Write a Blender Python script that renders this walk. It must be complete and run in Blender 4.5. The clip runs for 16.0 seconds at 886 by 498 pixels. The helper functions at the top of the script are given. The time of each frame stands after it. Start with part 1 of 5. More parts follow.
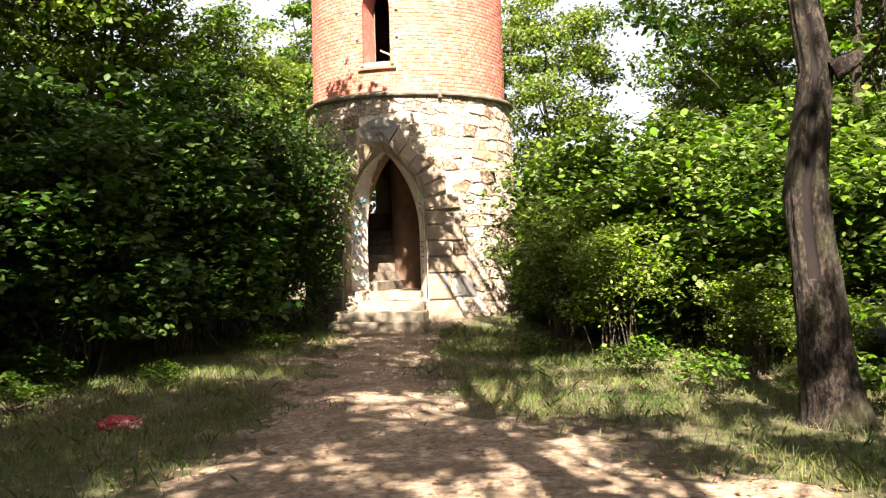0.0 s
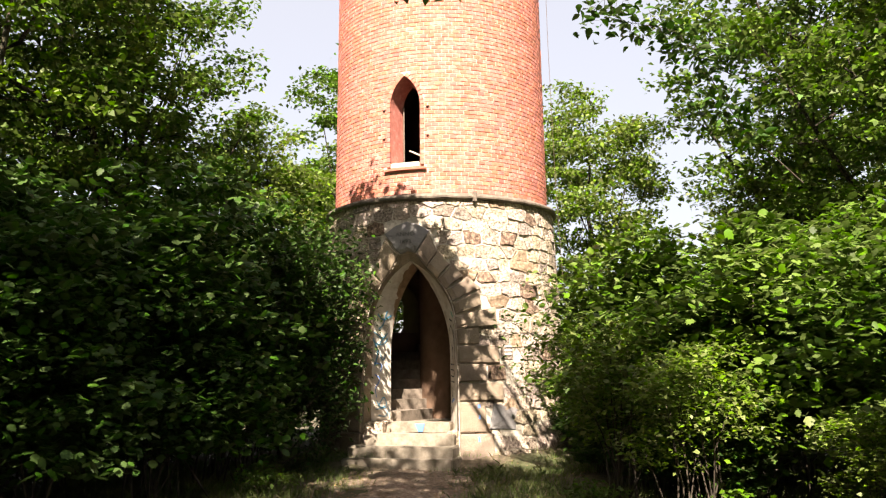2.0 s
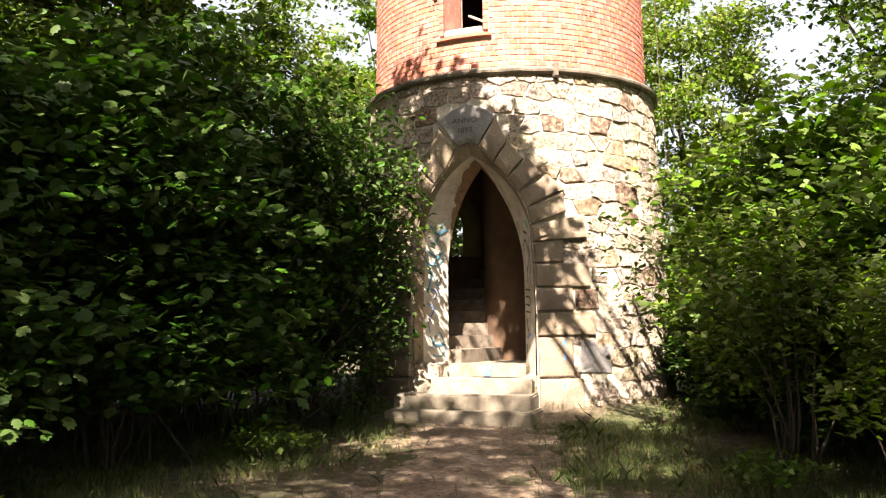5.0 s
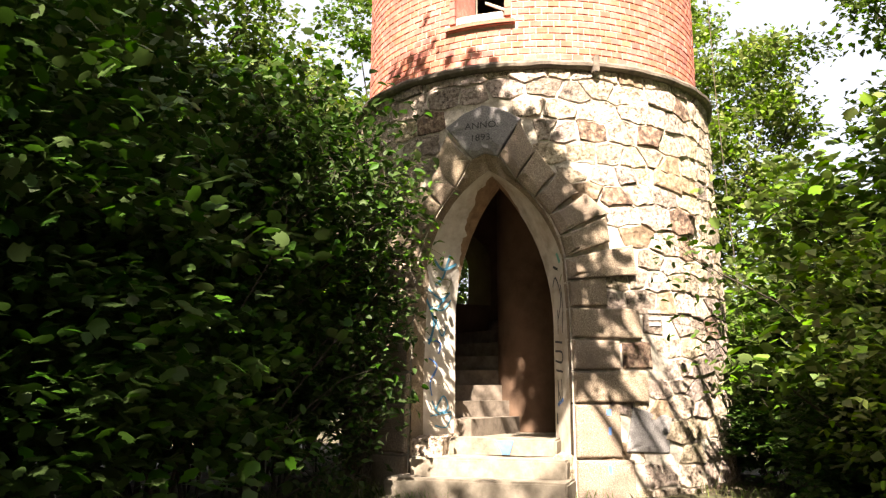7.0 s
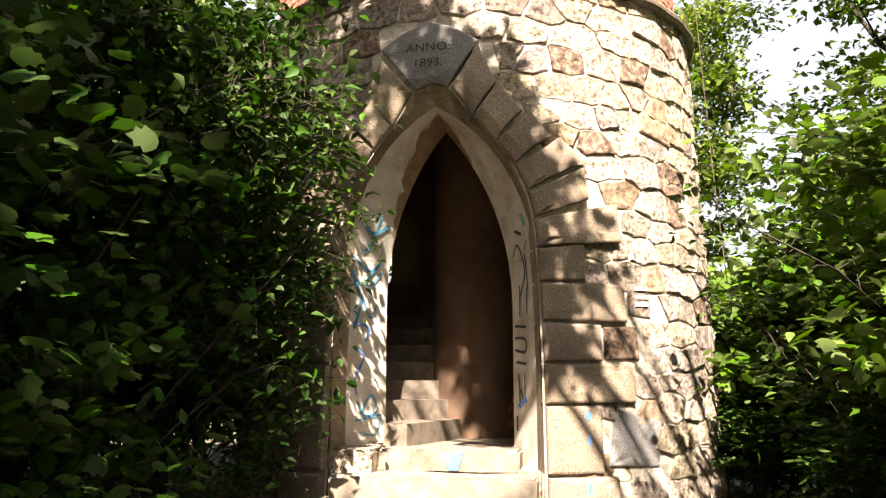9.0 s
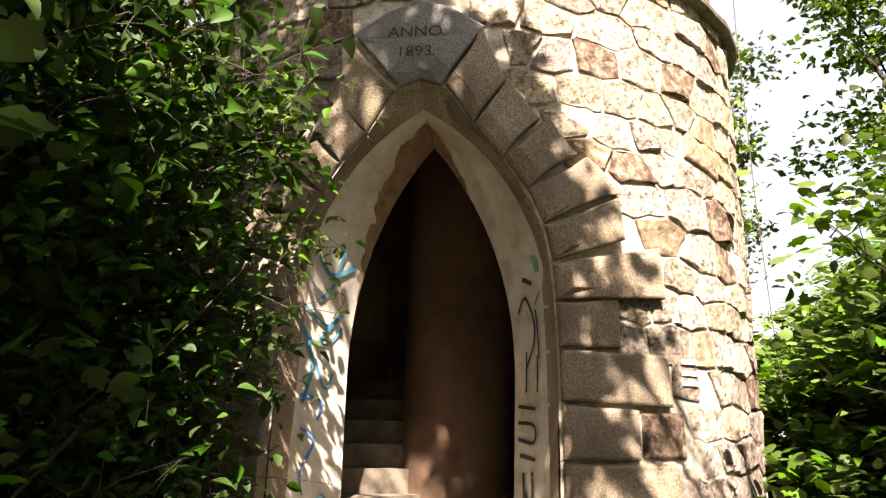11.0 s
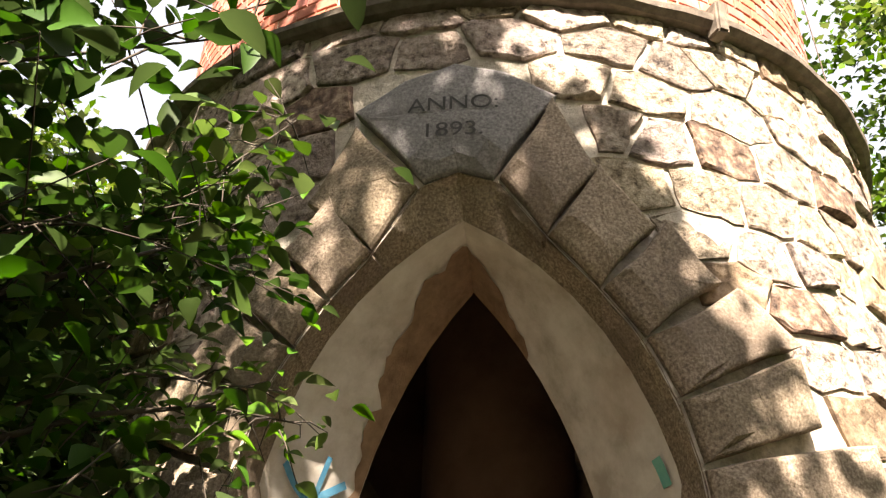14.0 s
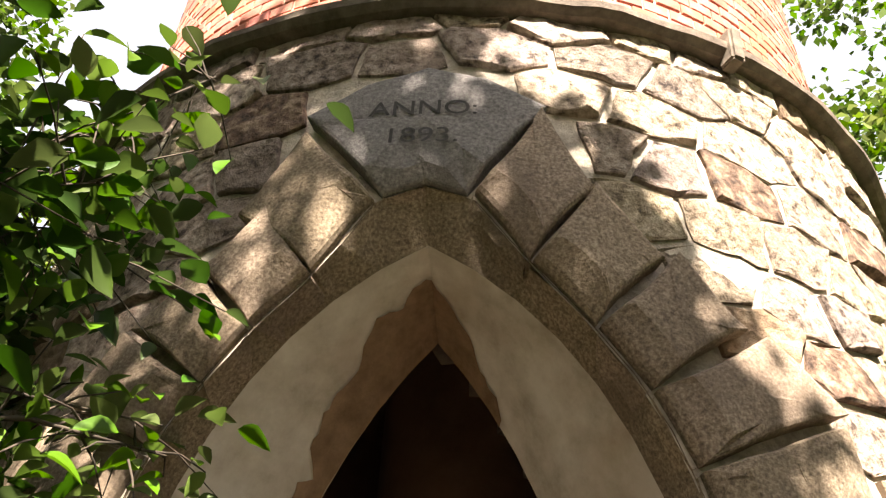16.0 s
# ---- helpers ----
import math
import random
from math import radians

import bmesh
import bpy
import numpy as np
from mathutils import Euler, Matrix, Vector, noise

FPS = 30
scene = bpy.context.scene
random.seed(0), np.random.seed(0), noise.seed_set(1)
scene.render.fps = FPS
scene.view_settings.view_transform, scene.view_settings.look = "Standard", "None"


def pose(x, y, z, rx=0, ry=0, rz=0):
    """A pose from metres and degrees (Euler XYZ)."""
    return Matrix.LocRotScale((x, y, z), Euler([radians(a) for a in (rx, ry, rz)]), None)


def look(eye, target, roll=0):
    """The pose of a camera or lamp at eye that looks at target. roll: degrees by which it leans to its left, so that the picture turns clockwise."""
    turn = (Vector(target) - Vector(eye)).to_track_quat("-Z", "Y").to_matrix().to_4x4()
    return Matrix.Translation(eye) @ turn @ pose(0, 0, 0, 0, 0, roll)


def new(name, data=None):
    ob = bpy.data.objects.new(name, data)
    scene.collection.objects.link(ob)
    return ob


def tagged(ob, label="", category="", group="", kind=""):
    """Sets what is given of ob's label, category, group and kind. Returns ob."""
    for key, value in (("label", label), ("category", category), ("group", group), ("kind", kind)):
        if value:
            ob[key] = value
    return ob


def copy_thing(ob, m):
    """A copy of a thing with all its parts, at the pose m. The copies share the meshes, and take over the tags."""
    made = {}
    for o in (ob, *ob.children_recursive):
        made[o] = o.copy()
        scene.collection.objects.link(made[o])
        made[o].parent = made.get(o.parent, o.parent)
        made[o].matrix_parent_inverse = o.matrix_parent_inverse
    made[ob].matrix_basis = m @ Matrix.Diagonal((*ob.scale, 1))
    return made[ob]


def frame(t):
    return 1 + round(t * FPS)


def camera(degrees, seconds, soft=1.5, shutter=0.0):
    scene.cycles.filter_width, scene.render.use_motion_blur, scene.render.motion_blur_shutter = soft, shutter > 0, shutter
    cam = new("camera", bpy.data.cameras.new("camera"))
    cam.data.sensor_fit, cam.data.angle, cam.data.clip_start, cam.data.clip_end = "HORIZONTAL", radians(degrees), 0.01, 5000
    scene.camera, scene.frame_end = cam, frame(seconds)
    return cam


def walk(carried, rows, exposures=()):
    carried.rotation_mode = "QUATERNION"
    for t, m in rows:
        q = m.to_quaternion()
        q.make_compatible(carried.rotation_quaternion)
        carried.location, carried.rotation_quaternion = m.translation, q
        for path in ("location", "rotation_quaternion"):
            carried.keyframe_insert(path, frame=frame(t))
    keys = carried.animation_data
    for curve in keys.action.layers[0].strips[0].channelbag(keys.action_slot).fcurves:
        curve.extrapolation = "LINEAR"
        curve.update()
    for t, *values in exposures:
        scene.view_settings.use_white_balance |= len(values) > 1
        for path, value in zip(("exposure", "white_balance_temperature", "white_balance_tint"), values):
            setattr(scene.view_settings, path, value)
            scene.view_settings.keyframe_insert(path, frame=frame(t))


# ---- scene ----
cam = camera(55.0, 16.0, soft=1.25)
METRES, EYE, TILT, LEAN, TURN = 15.0, 1.55, 4.1, -1.5, 0.0
ROWS = [
    (0.0, 0.0, 0.0, 0.0, -0.21, -4.1, 2.99),
    (0.5, 0.0015, 0.0389, -0.0019, -0.35, -2.06, 3.52),
    (1.0, 0.0039, 0.069, -0.0054, 1.57, 0.92, 3.22),
    (1.5, 0.0028, 0.1069, -0.0095, 1.3, 3.36, 2.29),
    (2.0, 0.0033, 0.1405, -0.0138, 2.3, 4.51, 2.3),
    (2.5, -0.0018, 0.1773, -0.019, 3.85, 3.97, 3.19),
    (3.0, -0.0032, 0.2139, -0.0269, 1.34, 1.01, 3.24),
    (3.5, -0.0056, 0.2548, -0.0336, 4.32, 0.17, 3.28),
    (4.0, -0.0098, 0.2961, -0.0377, 4.47, -0.72, 2.8),
    (4.5, -0.0149, 0.3315, -0.0421, 6.16, 0.12, 2.79),
    (7.0, -0.0515, 0.5365, -0.0603, 5.44, 5.54, 1.83),
    (7.5, -0.0618, 0.567, -0.0622, 3.95, 6.86, 2.18),
    (8.0, -0.0691, 0.5996, -0.0625, 3.81, 8.1, 3.4),
    (8.5, -0.0775, 0.6349, -0.0646, -0.38, 6.46, 2.45),
    (9.0, -0.0829, 0.6699, -0.0663, -1.49, 4.85, 1.42),
    (11.5, -0.0923, 0.8148, -0.0566, -4.97, 11.91, -0.44),
    (12.0, -0.0944, 0.84, -0.0561, -4.77, 16.3, -0.41),
    (12.5, -0.0966, 0.8671, -0.0535, -6.03, 18.78, -1.07),
    (13.0, -0.0941, 0.8933, -0.053, -6.22, 18.76, -1.21),
    (13.5, -0.097, 0.9157, -0.0518, -4.75, 22.34, -0.81),
    (14.0, -0.0962, 0.9349, -0.0493, -5.57, 25.15, -0.25),
    (14.5, -0.0916, 0.95, -0.0473, -6.28, 27.93, -1.66),
    (15.0, -0.0928, 0.9628, -0.0483, -9.75, 31.51, -1.64),
    (15.5, -0.094, 0.9709, -0.0465, -9.99, 31.68, -1.67),
    (16.0, -0.0868, 0.9808, -0.0474, -8.16, 33.02, -2.14),
]
walk(cam, [(t, pose(0, 0, EYE, TILT, LEAN, TURN) @ pose(METRES * x, METRES * y, METRES * z, 90 + pitch, roll, yaw)) for t, x, y, z, yaw, pitch, roll in ROWS],
     [(0.0, 2.75, 6900, 17), (1.5, 2.3, 6900, 17), (2.6, 2.3, 6900, 17), (4.0, 2.62, 6900, 17), (5.0, 2.68, 6900, 17), (9.0, 2.6, 6900, 17), (11.5, 2.65, 6900, 17), (14.0, 2.85, 6900, 17), (16.0, 2.85, 6900, 17)])

# ---- light ----
SUN_TH, SUN_EL = -5.0, 47.0           # bearing behind the walk's start, seen from the tower, and elevation
sun_dir = Vector((math.sin(radians(SUN_TH)) * math.cos(radians(SUN_EL)), -math.cos(radians(SUN_TH)) * math.cos(radians(SUN_EL)), math.sin(radians(SUN_EL))))
world = bpy.data.worlds.new("sky")
scene.world = world
world.use_nodes = True
wn = world.node_tree.nodes
sky = wn.new("ShaderNodeTexSky")
sky.sky_type = "NISHITA"
sky.sun_disc = False
sky.sun_elevation = radians(SUN_EL)
sky.sun_rotation = math.atan2(sun_dir.x, sun_dir.y)
sky.dust_density = 3.0
wn["Background"].inputs[1].default_value = 0.02
world.node_tree.links.new(sky.outputs[0], wn["Background"].inputs[0])
haze = wn.new("ShaderNodeBackground")          # thin even veil of summer haze over the whole sky
haze.inputs[0].default_value, haze.inputs[1].default_value = (0.97, 0.99, 1.0, 1), 0.135
both = wn.new("ShaderNodeAddShader")
world.node_tree.links.new(wn["Background"].outputs[0], both.inputs[0])
world.node_tree.links.new(haze.outputs[0], both.inputs[1])
world.node_tree.links.new(both.outputs[0], wn["World Output"].inputs[0])
sun_data = bpy.data.lights.new("sun", "SUN")
sun_data.energy, sun_data.angle, sun_data.color = 5.0, radians(0.55), (1.0, 0.93, 0.82)
sun = new("sun", sun_data)
sun.matrix_world = look(sun_dir * 60, (0, 0, 0))


# ---- materials ----
def material(name, stops, scale=6.0, detail=8.0, rough=0.85, bump=0.3, bump_scale=40.0, per_piece=0.0, island=False, hue=0.0,
             stain=None, stain_scale=1.2, stain_amount=0.5, stain_edge=(0.48, 0.66), metal=0.0, dist=0.01, spec=0.3, translucent=0.0, stretch=(1, 1, 1)):
    """Noise colour ramp, a second scale of stains, variation from piece to piece, and relief."""
    m = bpy.data.materials.new(name)
    m.use_nodes = True
    nt = m.node_tree
    n, ln = nt.nodes, nt.links
    b = n["Principled BSDF"]
    co = n.new("ShaderNodeTexCoord")
    mp = n.new("ShaderNodeMapping")
    mp.inputs["Scale"].default_value = stretch
    ln.new(co.outputs["Object"], mp.inputs[0])
    no = n.new("ShaderNodeTexNoise")
    no.inputs["Scale"].default_value, no.inputs["Detail"].default_value = scale, detail
    no.inputs["Roughness"].default_value = 0.65
    ln.new(mp.outputs[0], no.inputs[0])
    ra = n.new("ShaderNodeValToRGB")
    while len(ra.color_ramp.elements) < len(stops):
        ra.color_ramp.elements.new(0.5)
    for e, (p, c) in zip(ra.color_ramp.elements, stops):
        e.position, e.color = p, (*c, 1)
    ln.new(no.outputs[0], ra.inputs[0])
    col = ra.outputs[0]
    if stain:
        sn = n.new("ShaderNodeTexNoise")
        sn.inputs["Scale"].default_value, sn.inputs["Detail"].default_value = stain_scale, 6
        ln.new(co.outputs["Object"], sn.inputs[0])
        sr = n.new("ShaderNodeMapRange")
        sr.inputs[1].default_value, sr.inputs[2].default_value = stain_edge
        sr.inputs[4].default_value = stain_amount
        ln.new(sn.outputs[0], sr.inputs[0])
        mx = n.new("ShaderNodeMix")
        mx.data_type = "RGBA"
        ln.new(sr.outputs[0], mx.inputs[0])
        ln.new(col, mx.inputs[6])
        mx.inputs[7].default_value = (*stain, 1)
        col = mx.outputs[2]
    if per_piece or hue:
        if island:
            ge = n.new("ShaderNodeNewGeometry")
            rnd = ge.outputs["Random Per Island"]
        else:
            oi = n.new("ShaderNodeObjectInfo")
            rnd = oi.outputs["Random"]
        hs = n.new("ShaderNodeHueSaturation")
        mr = n.new("ShaderNodeMapRange")
        mr.inputs[3].default_value, mr.inputs[4].default_value = 1 - per_piece, 1 + per_piece
        ln.new(rnd, mr.inputs[0])
        ln.new(mr.outputs[0], hs.inputs["Value"])
        fr = n.new("ShaderNodeMath")
        fr.operation = "MULTIPLY"
        fr.inputs[1].default_value = 7.31
        ln.new(rnd, fr.inputs[0])
        fr2 = n.new("ShaderNodeMath")
        fr2.operation = "FRACT"
        ln.new(fr.outputs[0], fr2.inputs[0])
        mh = n.new("ShaderNodeMapRange")
        mh.inputs[3].default_value, mh.inputs[4].default_value = 0.5 - hue, 0.5 + hue
        ln.new(fr2.outputs[0], mh.inputs[0])
        ln.new(mh.outputs[0], hs.inputs["Hue"])
        ms = n.new("ShaderNodeMapRange")
        ms.inputs[3].default_value, ms.inputs[4].default_value = 1.0 - hue * 9, 1.0 + hue * 9
        ln.new(fr2.outputs[0], ms.inputs[0])
        ln.new(ms.outputs[0], hs.inputs["Saturation"])
        ln.new(col, hs.inputs["Color"])
        col = hs.outputs[0]
    ln.new(col, b.inputs["Base Color"])
    b.inputs["Roughness"].default_value, b.inputs["Metallic"].default_value = rough, metal
    b.inputs["Specular IOR Level"].default_value = spec
    if bump:
        bn = n.new("ShaderNodeTexNoise")
        bn.inputs["Scale"].default_value, bn.inputs["Detail"].default_value = bump_scale, 8
        bn.inputs["Roughness"].default_value = 0.7
        ln.new(mp.outputs[0], bn.inputs[0])
        bu = n.new("ShaderNodeBump")
        bu.inputs["Strength"].default_value, bu.inputs["Distance"].default_value = bump, dist
        ln.new(bn.outputs[0], bu.inputs["Height"])
        ln.new(bu.outputs[0], b.inputs["Normal"])
    if translucent:
        tr = n.new("ShaderNodeBsdfTranslucent")
        ln.new(col, tr.inputs[0])
        mi = n.new("ShaderNodeMixShader")
        mi.inputs[0].default_value = translucent
        ln.new(b.outputs[0], mi.inputs[1])
        ln.new(tr.outputs[0], mi.inputs[2])
        ln.new(mi.outputs[0], n["Material Output"].inputs[0])
    return m


M_MORTAR = material("mortar", [(0.34, (0.30, 0.265, 0.215)), (0.5, (0.51, 0.45, 0.36)), (0.66, (0.66, 0.60, 0.50))], 16, bump=0.9, bump_scale=35, dist=0.02, stain=(0.16, 0.14, 0.11), stain_scale=2.2)
M_STONE = material("granite_rubble", [(0.35, (0.065, 0.048, 0.038)), (0.44, (0.25, 0.195, 0.145)), (0.54, (0.42, 0.34, 0.262)), (0.66, (0.58, 0.50, 0.405))], 24, rough=0.9, bump=1.0, bump_scale=38,
                   dist=0.035, per_piece=0.36, hue=0.018, stain=(0.25, 0.19, 0.145), stain_scale=3.0, stain_amount=0.55)
M_STONE_REST = material("granite_rubble_rest", [(0.35, (0.065, 0.048, 0.038)), (0.44, (0.25, 0.195, 0.145)), (0.54, (0.42, 0.34, 0.262)), (0.66, (0.58, 0.50, 0.405))], 24, rough=0.9, bump=1.0, bump_scale=38,
                        dist=0.035, per_piece=0.36, hue=0.018, island=True, stain=(0.25, 0.19, 0.145), stain_scale=3.0, stain_amount=0.55)
M_OCHRE = material("ochre_stone", [(0.34, (0.12, 0.08, 0.05)), (0.5, (0.25, 0.175, 0.11)), (0.66, (0.37, 0.285, 0.20))], 16, bump=0.8, bump_scale=20, dist=0.03, per_piece=0.25)
M_DARKSTONE = material("iron_brown_stone", [(0.36, (0.045, 0.030, 0.022)), (0.5, (0.15, 0.095, 0.065)), (0.64, (0.36, 0.27, 0.19))], 16, bump=0.9, bump_scale=20, dist=0.03)
M_ASHLAR = material("dressed_granite", [(0.34, (0.125, 0.094, 0.064)), (0.48, (0.225, 0.174, 0.12)), (0.58, (0.31, 0.246, 0.172)), (0.70, (0.40, 0.33, 0.245))], 90, detail=4, rough=0.88, bump=0.7, bump_scale=85, dist=0.008,
                    per_piece=0.14, hue=0.008, stain=(0.14, 0.105, 0.075), stain_scale=2.4, stain_amount=0.7)
M_KEY = material("grey_granite", [(0.34, (0.12, 0.112, 0.108)), (0.5, (0.20, 0.188, 0.178)), (0.68, (0.30, 0.285, 0.27))], 80, detail=4, rough=0.88, bump=0.6, bump_scale=90, dist=0.008, stain=(0.12, 0.11, 0.10), stain_scale=3.0, stain_amount=0.6)
M_BRICK = material("red_brick", [(0.3, (0.31, 0.105, 0.072)), (0.55, (0.43, 0.155, 0.108)), (0.78, (0.54, 0.29, 0.225))], 11, rough=0.9, bump=0.4, bump_scale=60, dist=0.006,
                   per_piece=0.2, hue=0.007)
M_BRICK_REST = material("red_brick_rest", [(0.3, (0.31, 0.105, 0.072)), (0.55, (0.43, 0.155, 0.108)), (0.78, (0.54, 0.29, 0.225))], 11, rough=0.9, bump=0.4, bump_scale=60, dist=0.006,
                        per_piece=0.2, hue=0.007, island=True)
M_BRICKJOINT = material("lime_joint", [(0.3, (0.42, 0.30, 0.215)), (0.7, (0.58, 0.45, 0.35))], 20, bump=0.4, stain=(0.28, 0.16, 0.11), stain_scale=1.1, stain_amount=0.6)
M_LEDGE = material("weathered_sandstone", [(0.3, (0.075, 0.06, 0.045)), (0.7, (0.21, 0.17, 0.13))], 14, bump=0.6, bump_scale=35, dist=0.012, stain=(0.045, 0.038, 0.03), stain_scale=2.5)
M_PLASTER = material("white_plaster", [(0.32, (0.36, 0.315, 0.25)), (0.46, (0.49, 0.445, 0.375)), (0.62, (0.60, 0.56, 0.49))], 5, rough=0.9, bump=0.25, bump_scale=25, dist=0.012, stain=(0.30, 0.20, 0.115), stain_scale=2.1, stain_amount=0.32, stain_edge=(0.53, 0.64))
# Brown plaster with the shaft's gloom worked into its colour.
M_INNER = material("shaded_brown_plaster", [(0.3, (0.08, 0.047, 0.029)), (0.7, (0.17, 0.106, 0.068))], 3, rough=0.95, bump=0.3, bump_scale=20, stain=(0.18, 0.11, 0.07), stain_scale=1.4)
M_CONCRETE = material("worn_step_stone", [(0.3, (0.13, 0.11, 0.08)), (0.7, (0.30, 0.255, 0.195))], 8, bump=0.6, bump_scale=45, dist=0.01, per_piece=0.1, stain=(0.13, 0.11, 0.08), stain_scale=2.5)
# Darker than the entrance steps: the stairwell's shade is in this colour.
M_STAIR = material("shaded_stair_stone", [(0.3, (0.09, 0.07, 0.05)), (0.7, (0.22, 0.18, 0.14))], 8, bump=0.6, bump_scale=45, dist=0.01)
M_BARE = material("bare_brown_render", [(0.3, (0.16, 0.10, 0.056)), (0.7, (0.31, 0.205, 0.125))], 12, bump=0.6, bump_scale=40, dist=0.01)
M_BLUE = material("blue_paint", [(0.3, (0.06, 0.15, 0.42)), (0.7, (0.14, 0.26, 0.52))], 8, rough=0.6, bump=0.1)
M_TEAL = material("teal_spray", [(0.3, (0.03, 0.15, 0.25)), (0.7, (0.12, 0.30, 0.40))], 8, rough=0.6, bump=0.1)
M_BLACK = material("black_marker", [(0.3, (0.02, 0.02, 0.02)), (0.7, (0.05, 0.05, 0.05))], 8, rough=0.6, bump=0.1)
M_GREENP = material("green_spray", [(0.3, (0.10, 0.33, 0.25)), (0.7, (0.2, 0.45, 0.35))], 8, rough=0.6, bump=0.1)
M_CUT = material("cut_letter", [(0.3, (0.030, 0.028, 0.026)), (0.7, (0.06, 0.057, 0.054))], 30, bump=0.2)
M_SOIL = material("forest_soil", [(0.33, (0.042, 0.033, 0.020)), (0.5, (0.085, 0.066, 0.040)), (0.66, (0.155, 0.122, 0.078))], 9, bump=0.8, bump_scale=22, dist=0.03, stain=(0.045, 0.065, 0.018), stain_scale=0.5, stain_amount=0.9)
M_PATH = material("trodden_earth", [(0.32, (0.09, 0.064, 0.042)), (0.5, (0.215, 0.158, 0.11)), (0.66, (0.37, 0.29, 0.21))], 18, bump=0.7, bump_scale=60, dist=0.012, stain=(0.11, 0.08, 0.05), stain_scale=1.6, stain_amount=0.8)
M_GRASS = material("dry_grass", [(0.3, (0.060, 0.105, 0.020)), (0.5, (0.11, 0.150, 0.038)), (0.72, (0.28, 0.26, 0.10))], 0.9, rough=0.7, bump=0, per_piece=0.25, hue=0.025, island=True, translucent=0.3)
M_LITTER = material("dead_leaves", [(0.3, (0.10, 0.058, 0.03)), (0.7, (0.27, 0.175, 0.095))], 3, rough=0.8, bump=0, per_piece=0.5, hue=0.02, island=True)
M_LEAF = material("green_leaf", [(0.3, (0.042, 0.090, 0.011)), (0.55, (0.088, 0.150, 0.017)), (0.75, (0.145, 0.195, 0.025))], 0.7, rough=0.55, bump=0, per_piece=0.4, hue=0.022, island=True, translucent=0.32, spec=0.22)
# Darker copy of the green leaf, with the belt's shade put into its colour.
M_LEAF_SHADE = material("shaded_leaf", [(0.3, (0.022, 0.050, 0.008)), (0.55, (0.042, 0.089, 0.012)), (0.75, (0.073, 0.134, 0.017))], 0.7, rough=0.55, bump=0, per_piece=0.35, hue=0.02, island=True, translucent=0.3, spec=0.22)
M_LEAF_YELLOW = material("yellow_green_leaf", [(0.3, (0.075, 0.125, 0.015)), (0.55, (0.125, 0.185, 0.024)), (0.75, (0.205, 0.24, 0.036))], 0.9, rough=0.5, bump=0, per_piece=0.4, hue=0.03, island=True, translucent=0.4, spec=0.3)
M_BARK = material("rough_bark", [(0.42, (0.005, 0.004, 0.003)), (0.5, (0.028, 0.020, 0.014)), (0.62, (0.085, 0.064, 0.044))], 30, bump=1.0, bump_scale=26, dist=0.08, stretch=(1, 1, 0.45), stain=(0.05, 0.055, 0.02), stain_scale=2.2, stain_amount=0.5)
# Near-black colour stands in for deep shade inside the trunk's open wound.
M_WOUND_SHADE = material("shaded_heartwood", [(0.35, (0.003, 0.002, 0.0015)), (0.65, (0.011, 0.006, 0.004))], 14, bump=0.8, bump_scale=20, dist=0.03, stretch=(1, 1, 0.3))
M_TWIG = material("thin_bark", [(0.3, (0.022, 0.017, 0.012)), (0.7, (0.07, 0.055, 0.038))], 12, bump=0.3)
M_IRON = material("rusted_iron", [(0.3, (0.05, 0.04, 0.035)), (0.7, (0.13, 0.09, 0.06))], 30, rough=0.7, metal=0.3, bump=0.3)
M_WOOD = material("bleached_wood", [(0.3, (0.25, 0.22, 0.18)), (0.7, (0.45, 0.40, 0.34))], 10, bump=0.3)
M_BAG = material("red_plastic", [(0.3, (0.20, 0.012, 0.02)), (0.55, (0.38, 0.03, 0.04)), (0.62, (0.55, 0.35, 0.3))], 7, rough=0.35, bump=0.3, bump_scale=12, dist=0.02)


# ---- helpers for meshes ----
from mathutils import geometry

def mesh_of(name, verts, faces, mat, smooth=False):
    me = bpy.data.meshes.new(name)
    me.from_pydata([tuple(v) for v in verts], [], [tuple(f) for f in faces])
    me.materials.append(mat)
    if smooth:
        me.polygons.foreach_set("use_smooth", [True] * len(me.polygons))
    me.update()
    return me


def piece(name, verts, faces, mat, parent=None, label="", kind="", smooth=False):
    ob = new(name, mesh_of(name, verts, faces, mat, smooth))
    ob.parent = parent
    return tagged(ob, label, kind=kind)


def part(name, bm, mat, parent=None, label="", smooth=False):
    me = bpy.data.meshes.new(name)
    bm.to_mesh(me)
    bm.free()
    me.materials.append(mat)
    if smooth:
        me.polygons.foreach_set("use_smooth", [True] * len(me.polygons))
    ob = new(name, me)
    ob.parent = parent
    return tagged(ob, label)


def holder(name, label, category, group="", kind="", at=(0, 0, 0)):
    ob = new(name)
    ob.location = at
    return tagged(ob, label, category, group, kind)


def tube(verts, faces, points, radii, sides=7, cap=True):
    """Adds a tube along points to the lists."""
    base = len(verts)
    pts = [Vector(p) for p in points]
    for i, (p, r) in enumerate(zip(pts, radii)):
        d = (pts[min(i + 1, len(pts) - 1)] - pts[max(i - 1, 0)]).normalized()
        a = d.orthogonal().normalized() if abs(d.z) < 0.9 else Vector((1, 0, 0)) - d * d.x
        a.normalize()
        c = d.cross(a)
        for k in range(sides):
            w = 2 * math.pi * k / sides
            verts.append(p + (a * math.cos(w) + c * math.sin(w)) * r)
    for i in range(len(pts) - 1):
        for k in range(sides):
            j = base + i * sides
            faces.append((j + k, j + (k + 1) % sides, j + sides + (k + 1) % sides, j + sides + k))
    if cap:
        faces.append(tuple(base + (len(pts) - 1) * sides + k for k in range(sides)))


# ---- the tower ----
CX, CY = -0.67, 18.97
